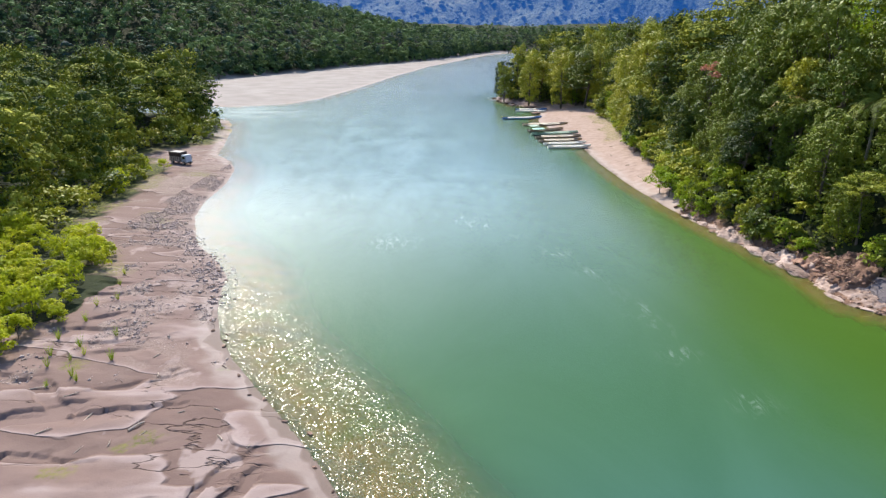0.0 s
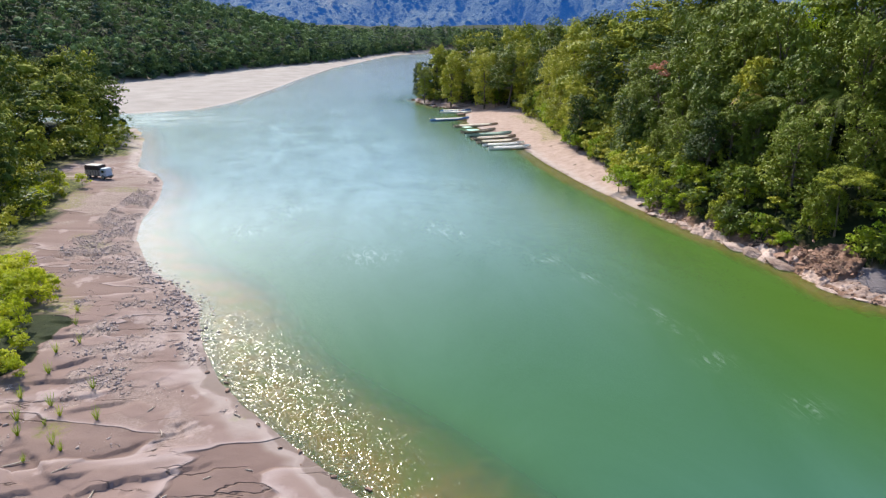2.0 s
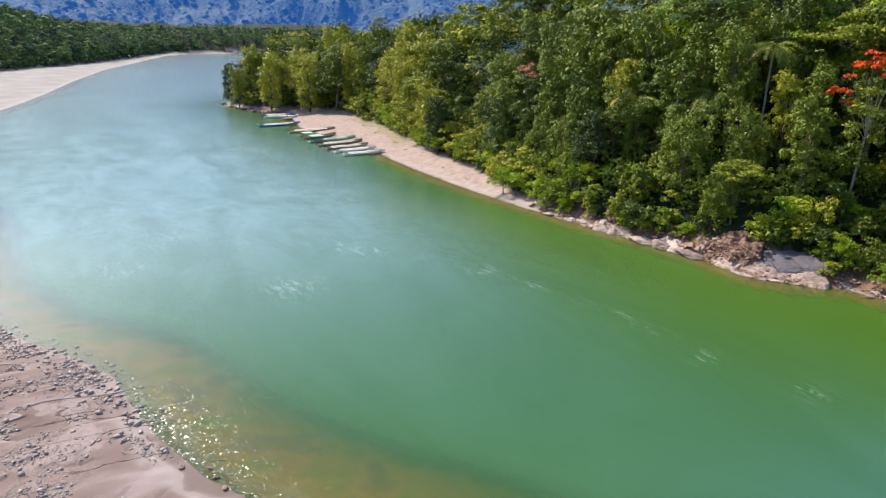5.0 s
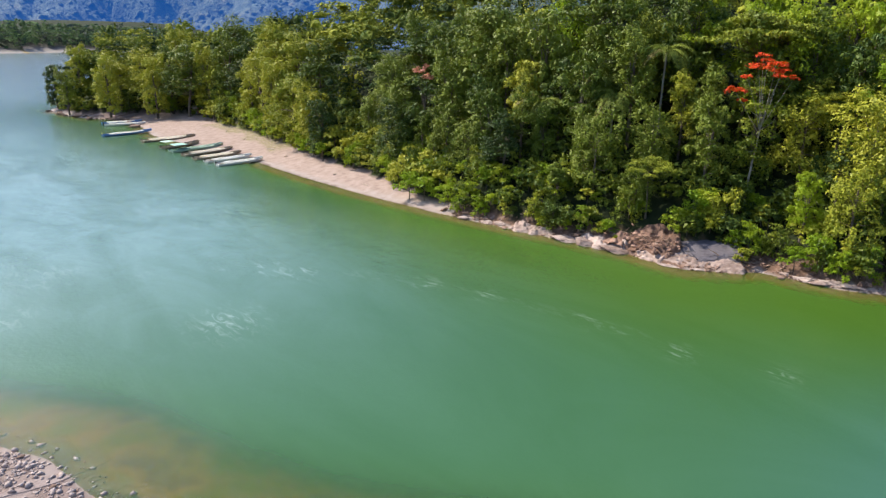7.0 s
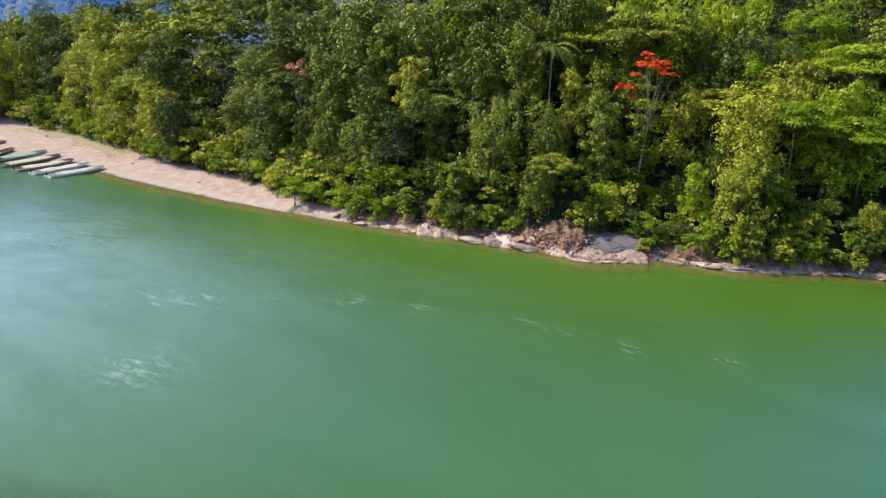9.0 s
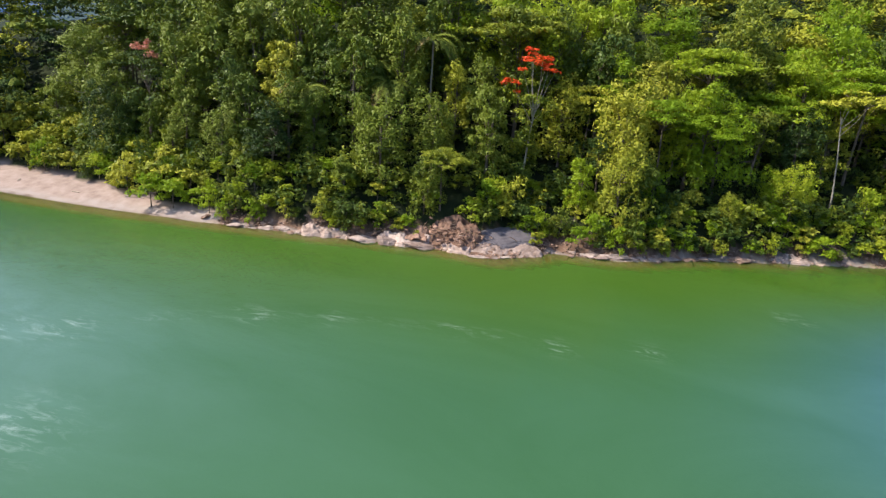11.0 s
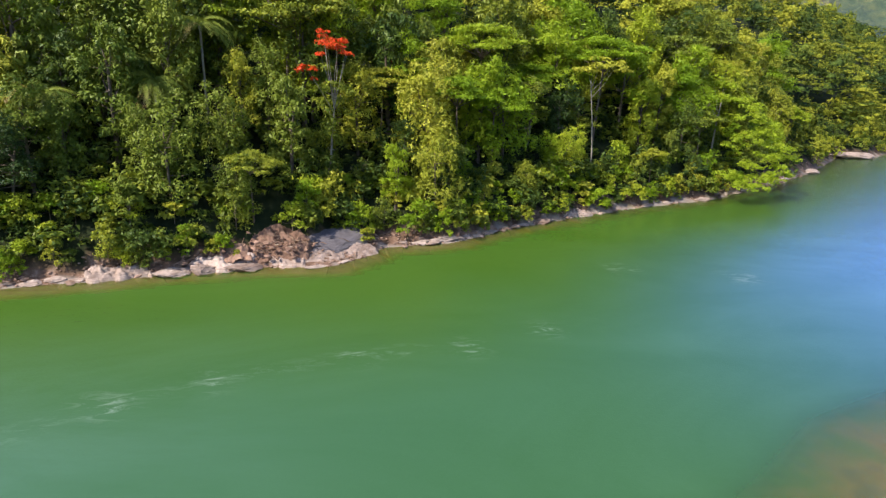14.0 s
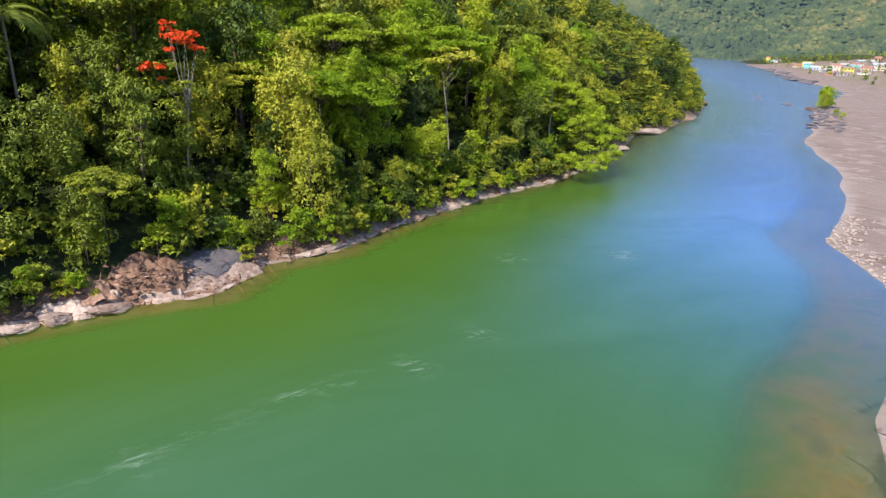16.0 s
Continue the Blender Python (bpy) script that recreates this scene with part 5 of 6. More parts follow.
for x, y, sx, sy, sz, turn, tilt, mat, label in (
        (44.9, 59.3, 1.5, 0.5, 0.32, 105, (0, 0), slab_mat, "low pale rock just breaking the water"), (46.2, 56.4, 1.0, 0.4, 0.26, 120, (0, 0), slab_mat, "low pale rock just breaking the water"),
        (44.9, 67.0, 2.3, 1.3, 1.3, 105, (4, -10), slab_mat, "pale rock block at the foot of the wood"), (44.2, 70.8, 2.0, 1.2, 1.5, 105, (0, -14), slab_mat, "pale rock block at the foot of the wood"),
        (43.6, 74.2, 2.1, 1.2, 1.1, 108, (0, -8), slab_mat, "pale rock block at the foot of the wood"), 
        (54.0, 42.5, 3.0, 1.0, 0.7, 115, (0, -6), slab_mat, "pale low ledge along the waterline"),
        (57.2, 36.3, 2.4, 0.9, 0.7, 125, (0, -6), slab_mat, "pale low ledge along the waterline"), (62.0, 27.0, 2.2, 1.1, 1.0, 118, (0, -6), rock_mat, "brown broken rock above the waterline"),
        (66.0, 18.5, 2.4, 1.0, 0.9, 118, (0, -6), slab_mat, "pale low ledge along the waterline"), (75.6, -7.6, 2.6, 1.1, 0.8, 110, (0, -5), slab_mat, "pale low ledge along the waterline"),
        (84.5, -22.5, 2.6, 1.3, 1.1, 125, (0, -5), rock_mat, "brown broken rock above the waterline"), (101, -50, 3.2, 1.8, 1.5, 125, (0, -5), slab_mat, "pale rock point below the trees"),
        (121.5, -79, 8.0, 3.6, 2.2, 100, (0, -3), slab_mat, "pale clay ledge below the trees"), (144, -122, 6.5, 2.6, 1.8, 120, (0, 0), rock_mat, "dark rock point running into the river"),
        (187, -180, 8.5, 3.5, 3.0, 130, (0, 0), rock_mat, "dark rock point running into the river"), (178, -231, 5.2, 2.2, 1.7, 150, (0, 0), grey_rock_mat, "grey-brown rock islet in the river"),
        (200, -240, 3.2, 1.6, 0.9, 140, (0, 0), grey_rock_mat, "low grey rock islet in the river"), (214, -258, 3.6, 1.6, 0.9, 130, (0, 0), grey_rock_mat, "low grey rock islet in the river"),
        (160, -222, 7, 3, 2.0, 130, (0, 0), rock_mat, "dark rock at the edge of the gravel bar")):
    rock("rock_slab" if sx > 3 else "boulder", slabs[r.randint(4)], x, y, max(0.05, ground_z(x, y) * 0.5), sx, sy, sz, turn, tilt, label, "rocks along the bank", mat)
for x, y, nx, ny in along(R_SHORE[8:12], 2.0):
    s = r.uniform(0.5, 1.3)
    d = r.uniform(-1.5, 2.5)
    rock("boulder", boulders[r.randint(7)], x + nx * d, y + ny * d, 0.15, s * 1.5, s, s, r.uniform(0, 180), (0, 0), "pale rock on the point beyond the boats", "rocks on the point")

# smooth grey mudstone face above the slabs
rock("rock_slab", slabs[1], 50.2, 57.0, 1.50, 4.4, 2.4, 0.75, -61, (24, 0), "smooth dark-grey rock face above the pale slabs", "rocks along the bank", grey_rock_mat)


def apron(name, x, y, wide, deep, low, high, turn, seed, rough, tread, material, label, category, group):
    """A rock or earth apron along the bank: its foot in the water, its back against the slope, broken into treads."""
    q = np.random.RandomState(seed)
    wa, wb, wc = Waves(seed, 3.4), Waves(seed + 1, 1.3), Waves(seed + 2, 0.5)
    n, k = int(wide * 9) + 2, int(deep * 10) + 2
    U, V = np.meshgrid(np.linspace(-1, 1, n), np.linspace(-1, 1, k))
    px, py = U * wide / 2, V * deep / 2
    rim = np.clip(1 - np.abs(U) ** 2.5 + 0.22 * wa(px, py), 0, 1)
    rise = low + (high - low) * np.clip(0.5 + 0.5 * V + (0.14 if rough > 0.15 else 0.06) * wa(px, py), 0, 1.1) ** 0.8 + rough * (0.5 * wa(px, py) + 0.5 * wb(px, py) + 0.35 * np.abs(wc(px, py)))
    if tread:
        t = rise / tread + 0.4 * wb(px, py)
        rise = tread * (np.floor(t) + np.clip((t - np.floor(t)) * 2.2 - 1.2, 0, 1)) * 0.6 + 0.4 * rise
    z = rise * step(0, 0.5, rim) - 0.9 * step(0.4, 0, rim) + 0.015 * q.normal(size=U.shape)
    v = np.stack([px + 0.05 * wc(py, px), py + 0.05 * wc(px, py), z], -1).reshape(-1, 3)
    ob = mesh_object(name, v, grid_faces(n, k), material)
    ob.matrix_basis = pose(x, y, 0, 0, 0, turn)
    return tagged(ob, label, category, group)


SLAB_WORDS = "pale flat rock slab sloping into the river"
apron("rock_slab", 48.0, 56.9, 11.5, 4.2, -0.35, 1.25, -61, 401, 0.07, 0.16, slab_mat, SLAB_WORDS, "rock", "rocks along the bank")
apron("rock_slab", 45.6, 62.9, 5.0, 2.6, -0.35, 0.8, -86, 411, 0.10, 0.18, slab_mat, SLAB_WORDS, "rock", "rocks along the bank")
apron("rock_slab", 54.6, 40.4, 7.5, 2.2, -0.4, 0.7, -60, 421, 0.12, 0.2, slab_mat, SLAB_WORDS, "rock", "rocks along the bank")
apron("rock_slab", 44.7, 69.5, 8.0, 2.4, -0.4, 1.1, -86, 431, 0.20, 0.3, slab_mat, "pale rock ledge at the foot of the wood", "rock", "rocks along the bank")
apron("rock_slab", 42.6, 79.0, 7.0, 2.0, -0.4, 0.9, -78, 441, 0.26, 0.30, slab_mat, "pale rock ledge at the foot of the wood", "rock", "rocks along the bank")
apron("rock_slab", 66.0, 18.6, 8.0, 2.0, -0.4, 0.8, -64, 451, 0.22, 0.24, slab_mat, "pale low ledge along the waterline", "rock", "rocks along the bank")
apron("clay_slump", 48.0, 63.6, 8.4, 4.6, 0.4, 3.0, -84, 461, 0.34, 0.0, clay_mat, "slumped heap of red-brown clay and roots", "earth", "clay slumps on the bank")
apron("clay_slump", 46.4, 69.4, 6.4, 3.0, 0.3, 2.0, -86, 471, 0.40, 0.0, clay_mat, "slumped heap of red-brown clay below the shrubs", "earth", "clay slumps on the bank")
apron("clay_slump", 57.2, 38.4, 9.0, 2.4, 0.3, 1.5, -60, 481, 0.35, 0.0, clay_mat, "slumped heap of red-brown clay below the shrubs", "earth", "clay slumps on the bank")
for k in range(46):
    px, py = 47.0 + r.normal() * 1.0, 63.8 + r.normal() * 1.9
    s = r.uniform(0.10, 0.36)
    rock("clod", boulders[r.randint(7)], px, py, max(0.1, ground_z(px, py)) + r.uniform(0.6, 1.5), s * 1.4, s, s, r.uniform(0, 180), (r.uniform(-30, 30), r.uniform(-30, 30)),
         "red-brown clod of earth on the slumped bank", "clods on the slump", clay_mat)

# creeper-hung shrubs reaching down over the rocks
for x, y, nx, ny in along(R_SHORE[17:32], 1.9):
    if r.rand() < 0.25 or 52 < y < 67 or y > 96:
        continue
    d = r.uniform(0.9, 2.1)
    shrub(x + nx * d, y + ny * d, max(0.1, ground_z(x + nx * d, y + ny * d)) - 0.1, r.uniform(0.32, 0.8), r.rand() < 0.45)
# stones along the edge of the silt bank
for x, y, nx, ny in along(L_LINE[22:32], 1.1):
    if r.rand() < 0.35:
        continue
    d = r.uniform(-1.6, 1.4)
    s = r.uniform(0.06, 0.22)
    px, py = x + nx * d, y + ny * d
    ob = rock("stone", boulders[r.randint(7)], px, py, max(-0.05, ground_z(px, py)) + 0.4 * s, s * 1.4, s, s, r.uniform(0, 180), (r.uniform(-20, 20), 0), "dark wet stone at the river's edge", "stones at the river's edge")


def stones(name, spots, label):
    """Loose stones, joined: each a jittered octahedron-like lump."""
    base_v = np.array([(1, 0, 0), (0.3, 0.95, 0), (-0.8, 0.6, 0), (-0.8, -0.6, 0), (0.3, -0.95, 0), (0.1, 0.1, 0.75), (0, 0, -0.5)])
    base_f = np.array([(0, 1, 5), (1, 2, 5), (2, 3, 5), (3, 4, 5), (4, 0, 5), (1, 0, 6), (2, 1, 6), (3, 2, 6), (4, 3, 6), (0, 4, 6)])
    vs, fs = [], []
    for k, (x, y, z, s) in enumerate(spots):
        a = r.uniform(0, 6.28)
        v = base_v * s * (1 + 0.28 * r.normal(size=base_v.shape))
        v[:, 0] *= r.uniform(0.9, 1.7)
        c, sn = math.cos(a), math.sin(a)
        vs.append(np.stack([v[:, 0] * c - v[:, 1] * sn + x, v[:, 0] * sn + v[:, 1] * c + y, v[:, 2] + z + 0.25 * s], 1))
        fs.append(base_f + 7 * k)
    ob = mesh_object(name, np.concatenate(vs), np.concatenate(fs), stone_mat if name != "scree" else rock_mat)
    return tagged(ob, label, "stones", kind="stuff")


X, Y = r.uniform(-42, -8, 80000), r.uniform(40, 132, 80000)
_, _, dl_, wet_, _, left_, _, sw_, _, _ = plan(X, Y)
field = w9(X, Y) + 0.5 * w3(X, Y)
sel = left_ & (dl_ > 0.4) & (dl_ < sw_ * 0.85) & (field + 0.30 * step(75, 95, Y) > 0.12 + r.uniform(-0.2, 0.8, len(X)))
sel |= left_ & (dl_ > -0.2) & (np.exp(-(dist_to(X, Y, COBBLES) / 2.4) ** 2) * (0.35 + 0.65 * (field > -0.1)) > r.uniform(0.45, 1.5, len(X)) + 0.25 * step(70, 90, Y))
X, Y = X[sel][:13500], Y[sel][:13500]
stones("gravel", list(zip(X, Y, height(X, Y), r.uniform(0.03, 0.10, len(X)) * np.where(r.rand(len(X)) < 0.09, 2.1, 1.0))), "loose grey cobbles strewn over the silt")
X, Y = r.uniform(-31, -18, 1500), r.uniform(56, 80, 1500)
_, _, dl_, wet_, *_ = plan(X, Y)
off = np.where(wet_, -dl_, dl_)
sel = (off > -1.6) & (off < 3.4) & (r.rand(1500) < np.exp(-((off - 0.7) / 1.5) ** 2))
X, Y = X[sel], Y[sel]
stones("shore_cobbles", list(zip(X, Y, np.maximum(height(X, Y), -0.12), 0.07 + 0.17 * r.rand(len(X)) ** 2)), "grey and pink cobbles along the water's edge")
X, Y = r.uniform(14, 40, 2600), r.uniform(-40, 2, 2600)
_, _, dl_, wet_, _, left_, _, sw_, _, _ = plan(X, Y)
sel = left_ & (dl_ < 5) & (r.rand(len(X)) > dl_ / 6)
X, Y = X[sel][:900], Y[sel][:900]
stones("rubble", list(zip(X, Y, height(X, Y), r.uniform(0.10, 0.32, len(X)))), "pale rubble along the downstream edge of the silt bank")

# small broken rock under the wooded bank
X, Y = r.uniform(38, 106, 60000), r.uniform(-60, 94, 60000)
_, dr_, _, wet_, right_, *_ = plan(X, Y)
sel = right_ & (dr_ < 3.2) & (r.rand(len(X)) < np.interp(dr_, [0, 1.5, 3.2], [1, 0.8, 0.2]))
X, Y = X[sel][:4200], Y[sel][:4200]
stones("scree", list(zip(X, Y, height(X, Y), r.uniform(0.08, 0.30, len(X)) ** 1.2)), "small broken brown rock along the foot of the wood")
# dark rocks on the downstream bar
for x, y, nx, ny in along(L_LINE[9:12], 5.0):
    for k in range(2):
        s, d = r.uniform(0.8, 2.0), r.uniform(-1, 9)
        rock("boulder", boulders[r.randint(7)], x + nx * d, y + ny * d, 0.3, s * 1.7, s, s * 0.7, r.uniform(0, 180), (0, 0), "dark rock on the downstream gravel bar", "rocks on the bar", grey_rock_mat)

for x, y, nx, ny in along(L_LINE[4:8], 9.0):
    s, d = r.uniform(2.0, 5.0), r.uniform(-3, 12)
    rock("boulder", boulders[r.randint(7)], x + nx * d, y + ny * d, 0.4, s * 1.8, s, s * 0.6, r.uniform(0, 180), (0, 0), "dark grey rock on the shore below the village", "rocks on the bar", grey_rock_mat)

# driftwood on the silt
for x, y, a, length, rad in ((-18.0, 34.5, 55, 1.25, 0.10), (-22.2, 36.2, 85, 1.9, 0.06), (-11.8, 33.3, 130, 0.8, 0.06), (-15.6, 36.4, 20, 0.5, 0.05), (-9.6, 32.4, 70, 0.4, 0.05), (-14.9, 43.6, 140, 0.7, 0.06),
                             (-24.6, 38.4, 35, 1.2, 0.05), (-27.8, 39.6, 15, 1.6, 0.06), (-19.0, 32.6, 100, 0.7, 0.035), (-17.2, 33.8, 60, 0.6, 0.035), (-20.6, 31.8, 75, 0.9, 0.035), (-13.2, 36.8, 160, 0.5, 0.04),
                             (-24.0, 33.8, 40, 1.1, 0.05), (-16.0, 50.5, 170, 1.0, 0.05), (-21.0, 45.0, 60, 0.8, 0.045), (-24.8, 51.2, 20, 0.9, 0.045), (-19.6, 41.8, 110, 0.7, 0.04), (-29.0, 62.0, 30, 1.3, 0.05),
                             (40.6, 140.0, 70, 1.6, 0.08), (41.2, 128.0, 20, 1.2, 0.07), (44.5, 160.0, 110, 2.0, 0.09), (46.0, 176.0, 45, 1.6, 0.08), (40.4, 117.0, 95, 1.4, 0.08), (43.0, 150.0, 10, 1.0, 0.07), (47.5, 190.0, 60, 2.2, 0.10)):
    z = ground_z(x, y)
    ar = radians(a)
    dx, dy = math.cos(ar) * length / 2, math.sin(ar) * length / 2
    root = new("driftwood")
    root.matrix_basis = pose(x, y, z)
    part("log", tube_bm([(-dx, -dy, rad * 0.8), (-dx * 0.2 + 0.04, -dy * 0.2, rad * 1.4), (dx * 0.5, dy * 0.5 + 0.05, rad * 1.2), (dx, dy, rad * 1.1)], [rad, rad * 0.95, rad * 0.8, rad * 0.45], 7), driftwood_mat, root)
    part("branch", tube_bm([(dx * 0.3, dy * 0.3, rad), (dx * 0.45 - dy * 0.3, dy * 0.45 + dx * 0.3, rad * 3.0)], [rad * 0.5, rad * 0.2], 5), driftwood_mat, root)
    tagged(root, "bleached piece of driftwood lying on the bank", "driftwood", "driftwood on the bank")
# flood debris caught on the rocks
dead_mat = plain("dead_branches", (0.24, 0.15, 0.10), 0.9, vary=0.4)
root = new("debris_pile")
root.matrix_basis = pose(48.0, 62.8, ground_z(48.0, 62.8) + 0.3)
for k in range(64):
    a, b = r.uniform(0, 6.28), r.uniform(-0.25, 0.5)
    c = np.array([r.normal() * 1.2, r.normal() * 2.0, abs(r.normal()) * 0.6 + 0.4])
    d = np.array([math.cos(a), math.sin(a), b]) * r.uniform(0.35, 0.95)
    part("branch", tube_bm([tuple(c - d), tuple(c + 0.1 * r.normal(size=3)), tuple(c + d)], [0.05, 0.04, 0.02], 5), dead_mat if k % 8 else driftwood_mat, root)
tagged(root, "tangle of flood-borne branches on the rocks", "debris")

# ---- boats drawn up at the beach ----
white_paint = plain("white_boat_paint", (0.78, 0.76, 0.70), 0.5, vary=0.2)
cream_paint = plain("cream_boat_floor", (0.74, 0.67, 0.54), 0.65, vary=0.25)
brown_paint = plain("brown_boat_wood", (0.40, 0.31, 0.22), 0.75, vary=0.35)
green_paint = plain("pale_green_boat_paint", (0.45, 0.58, 0.45), 0.55, vary=0.25)
blue_paint = plain("blue_boat_paint", (0.08, 0.20, 0.45), 0.5, vary=0.2)
teal_cloth = plain("teal_tarpaulin", (0.30, 0.52, 0.42), 0.8, vary=0.2)
yellow_cloth = plain("yellow_motor_cover", (0.60, 0.45, 0.08), 0.7, vary=0.2)
dark_metal = plain("dark_metal", (0.05, 0.05, 0.055), 0.5, 0.3)


def boat(stern, bow, wide, hull_mat, floor_mat, label, cover=None, canopy=None, motor=None):
    """A long river launch: hull, floor, rails, thwarts, outboard; some with a flat cover or a small awning."""
    sx, sy = stern
    bow = (bow[0] + 1.3, bow[1] - 1.5)
    wide *= 1.2
    length = math.hypot(bow[0] - sx, bow[1] - sy)
    turn = math.degrees(math.atan2(bow[1] - sy, bow[0] - sx))
    root = new("river_boat")
    root.matrix_basis = pose(sx, sy, -0.12, 0, -0.8, turn)
    n = 14
    ts = np.linspace(0, 1, n)
    half = wide / 2 * (0.86 + 0.14 * np.minimum(ts * 4, 1)) * np.sqrt(np.clip(1 - (np.clip(ts - 0.45, 0, 1) / 0.56) ** 2.6, 0.004, 1))
    keel = 0.42 * np.clip((ts - 0.72) / 0.28, 0, 1) ** 2
    top = 0.50 + 0.42 * np.clip((ts - 0.55) / 0.45, 0, 1) ** 1.8
    bm = bmesh.new()
    rings = []
    for t, w, k, g in zip(ts, half, keel, top):
        x = t * length
        rings.append([bm.verts.new(p) for p in ((x, w, g), (x, w * 0.92, k + 0.16), (x, 0, k), (x, -w * 0.92, k + 0.16), (x, -w, g))])
    for a, b in zip(rings[:-1], rings[1:]):
        for i in range(4):
            bm.faces.new((a[i], b[i], b[i + 1], a[i + 1]))
    bm.faces.new(rings[0])
    bmesh.ops.recalc_face_normals(bm, faces=bm.faces[:])
    bmesh.ops.solidify(bm, geom=bm.faces[:], thickness=0.04)
    part("hull", bm, hull_mat, root)
    bm = bmesh.new()
    rings = [[bm.verts.new((t * length * 0.985 + 0.03, s * w * 0.93, k + 0.24)) for s in (1, 0, -1)] for t, w, k in zip(ts, half, keel)]
    for a, b in zip(rings[:-1], rings[1:]):
        for i in range(2):
            bm.faces.new((a[i], a[i + 1], b[i + 1], b[i]))
    bmesh.ops.solidify(bm, geom=bm.faces[:], thickness=0.03)
    part("floor", bm, floor_mat, root)
    for s in (1, -1):
        part("gunwale", tube_bm([(t * length, s * w, g + 0.02) for t, w, g in zip(ts, half, top)], [0.05] * n, 6), hull_mat, root)
    for f in (0.16, 0.32, 0.48, 0.64, 0.8):
        w = float(np.interp(f, ts, half))
        part("thwart", block(0.28, w * 1.9, 0.05, f * length, 0, 0.42, 0.01), floor_mat, root)
    if cover is not None:
        bm = bmesh.new()
        rows = []
        for f in np.linspace(0.12, 0.82, 9):
            w = float(np.interp(f, ts, half)) * 1.02
            rows.append([bm.verts.new((f * length, q * w, 0.58 + 0.22 * (1 - q * q) + 0.03 * math.sin(17 * f + 5 * q))) for q in (-1, -0.5, 0, 0.5, 1)])
        for a, b in zip(rows[:-1], rows[1:]):
            for i in range(4):
                bm.faces.new((a[i], b[i], b[i + 1], a[i + 1]))
        bmesh.ops.solidify(bm, geom=bm.faces[:], thickness=0.03)
        part("cover", bm, cover, root, "long flat weathered cover")
    if canopy is not None:
        for px in (0.06, 0.26):
            for s in (1, -1):
                part("post", tube_bm([(px * length, s * wide * 0.42, 0.6), (px * length, s * wide * 0.42, 1.7)], [0.03, 0.03], 6), dark_metal, root)
        part("awning", block(0.24 * length, wide * 1.05, 0.06, 0.16 * length, 0, 1.7, 0.03, 0.93), canopy, root, "cloth awning over the stern")
    motor_root = part("outboard_motor", block(0.34, 0.36, 0.5, -0.16, 0, 0.62, 0.08, 0.85), motor or dark_metal, root, "outboard motor on the stern")
    part("motor_leg", block(0.14, 0.10, 0.9, -0.2, 0, -0.2, 0.02), dark_metal, motor_root)
    return tagged(root, label, "boat", "boats at the beach")


boat((28.4, 153.0), (37.6, 154.6), 2.0, white_paint, cream_paint, "long white river launch with a pale cover, moored at the beach", white_paint)
boat((28.0, 157.6), (37.4, 159.6), 2.0, white_paint, cream_paint, "long white river launch with a pale cover, moored at the beach", white_paint)
boat((27.5, 162.6), (37.4, 164.8), 2.2, brown_paint, cream_paint, "long brown launch with a cream cover, bow on the sand", cream_paint)
boat((27.4, 168.4), (38.4, 171.4), 2.2, brown_paint, cream_paint, "long brown launch with a worn cream cover", cream_paint, None)
boat((27.0, 174.8), (38.8, 177.6), 2.3, green_paint, green_paint, "pale green launch with a teal awning over its stern", green_paint, teal_cloth)
boat((27.0, 180.4), (36.0, 185.0), 2.0, brown_paint, brown_paint, "dark launch with a light awning, between others", None, green_paint)
boat((26.9, 193.6), (39.2, 195.4), 2.7, brown_paint, cream_paint, "broad brown launch with a flat cream cover", cream_paint)
boat((22.0, 208.6), (33.6, 211.4), 2.0, blue_paint, white_paint, "blue and white launch reaching far out, with a yellow motor cover", white_paint, None, yellow_cloth)
boat((28.6, 230.6), (37.8, 228.6), 2.0, white_paint, white_paint, "plain white launch tied up apart from the row", white_paint)
boat((29.0, 234.8), (38.6, 234.2), 2.0, blue_paint, cream_paint, "blue-grey launch tied up beside a white one", white_paint)

# ---- the shed behind the beach ----
shed_wall = plain("weathered_shed_boards", (0.36, 0.31, 0.28), 0.85, vary=0.35)
shed_red = plain("faded_red_board", (0.42, 0.10, 0.10), 0.8, vary=0.3)
tin_mat = plain("rusty_tin_roof", (0.42, 0.38, 0.36), 0.6, 0.3, vary=0.35)
root = new("shed")
root.matrix_basis = pose(56.6, 228.4, ground_z(55.6, 227.4) - 0.05, 0, 0, -30)
for k in range(9):
    part("board", block(0.42, 0.08, 2.2, -1.9 + 0.46 * k, -1.4, 0, 0.015), shed_red if k in (3, 4, 5) else shed_wall, root)
part("wall", block(4.0, 2.6, 2.15, 0, 0, 0, 0.02), shed_wall, root)
part("roof", block(4.8, 3.5, 0.08, 0, 0, 2.24, 0.02, turn=Matrix.Rotation(radians(6), 4, "X")), tin_mat, root)
tagged(root, "small weathered board shed with tin roof", "shed")

# ---- the truck on the silt bank ----
truck_side = plain("dusty_truck_side", (0.40, 0.35, 0.30), 0.7, vary=0.3)
truck_dark = plain("dark_brown_tarp", (0.075, 0.05, 0.04), 0.85, vary=0.3)
cab_paint = plain("pale_blue_white_cab", (0.50, 0.55, 0.62), 0.35, vary=0.15)
tyre_mat = plain("tyre_rubber", (0.03, 0.03, 0.03), 0.9)
gm = Nodes("dark_cab_glass")
glass_mat = gm.surface(Base_Color=(0.01, 0.012, 0.015), Roughness=0.08)
lamp_glass = Nodes("headlamp_glass").surface(Base_Color=(0.75, 0.75, 0.72), Roughness=0.15)
truck = new("truck")
TRUCK_Z = ground_z(-50.9, 127.6) - 0.02
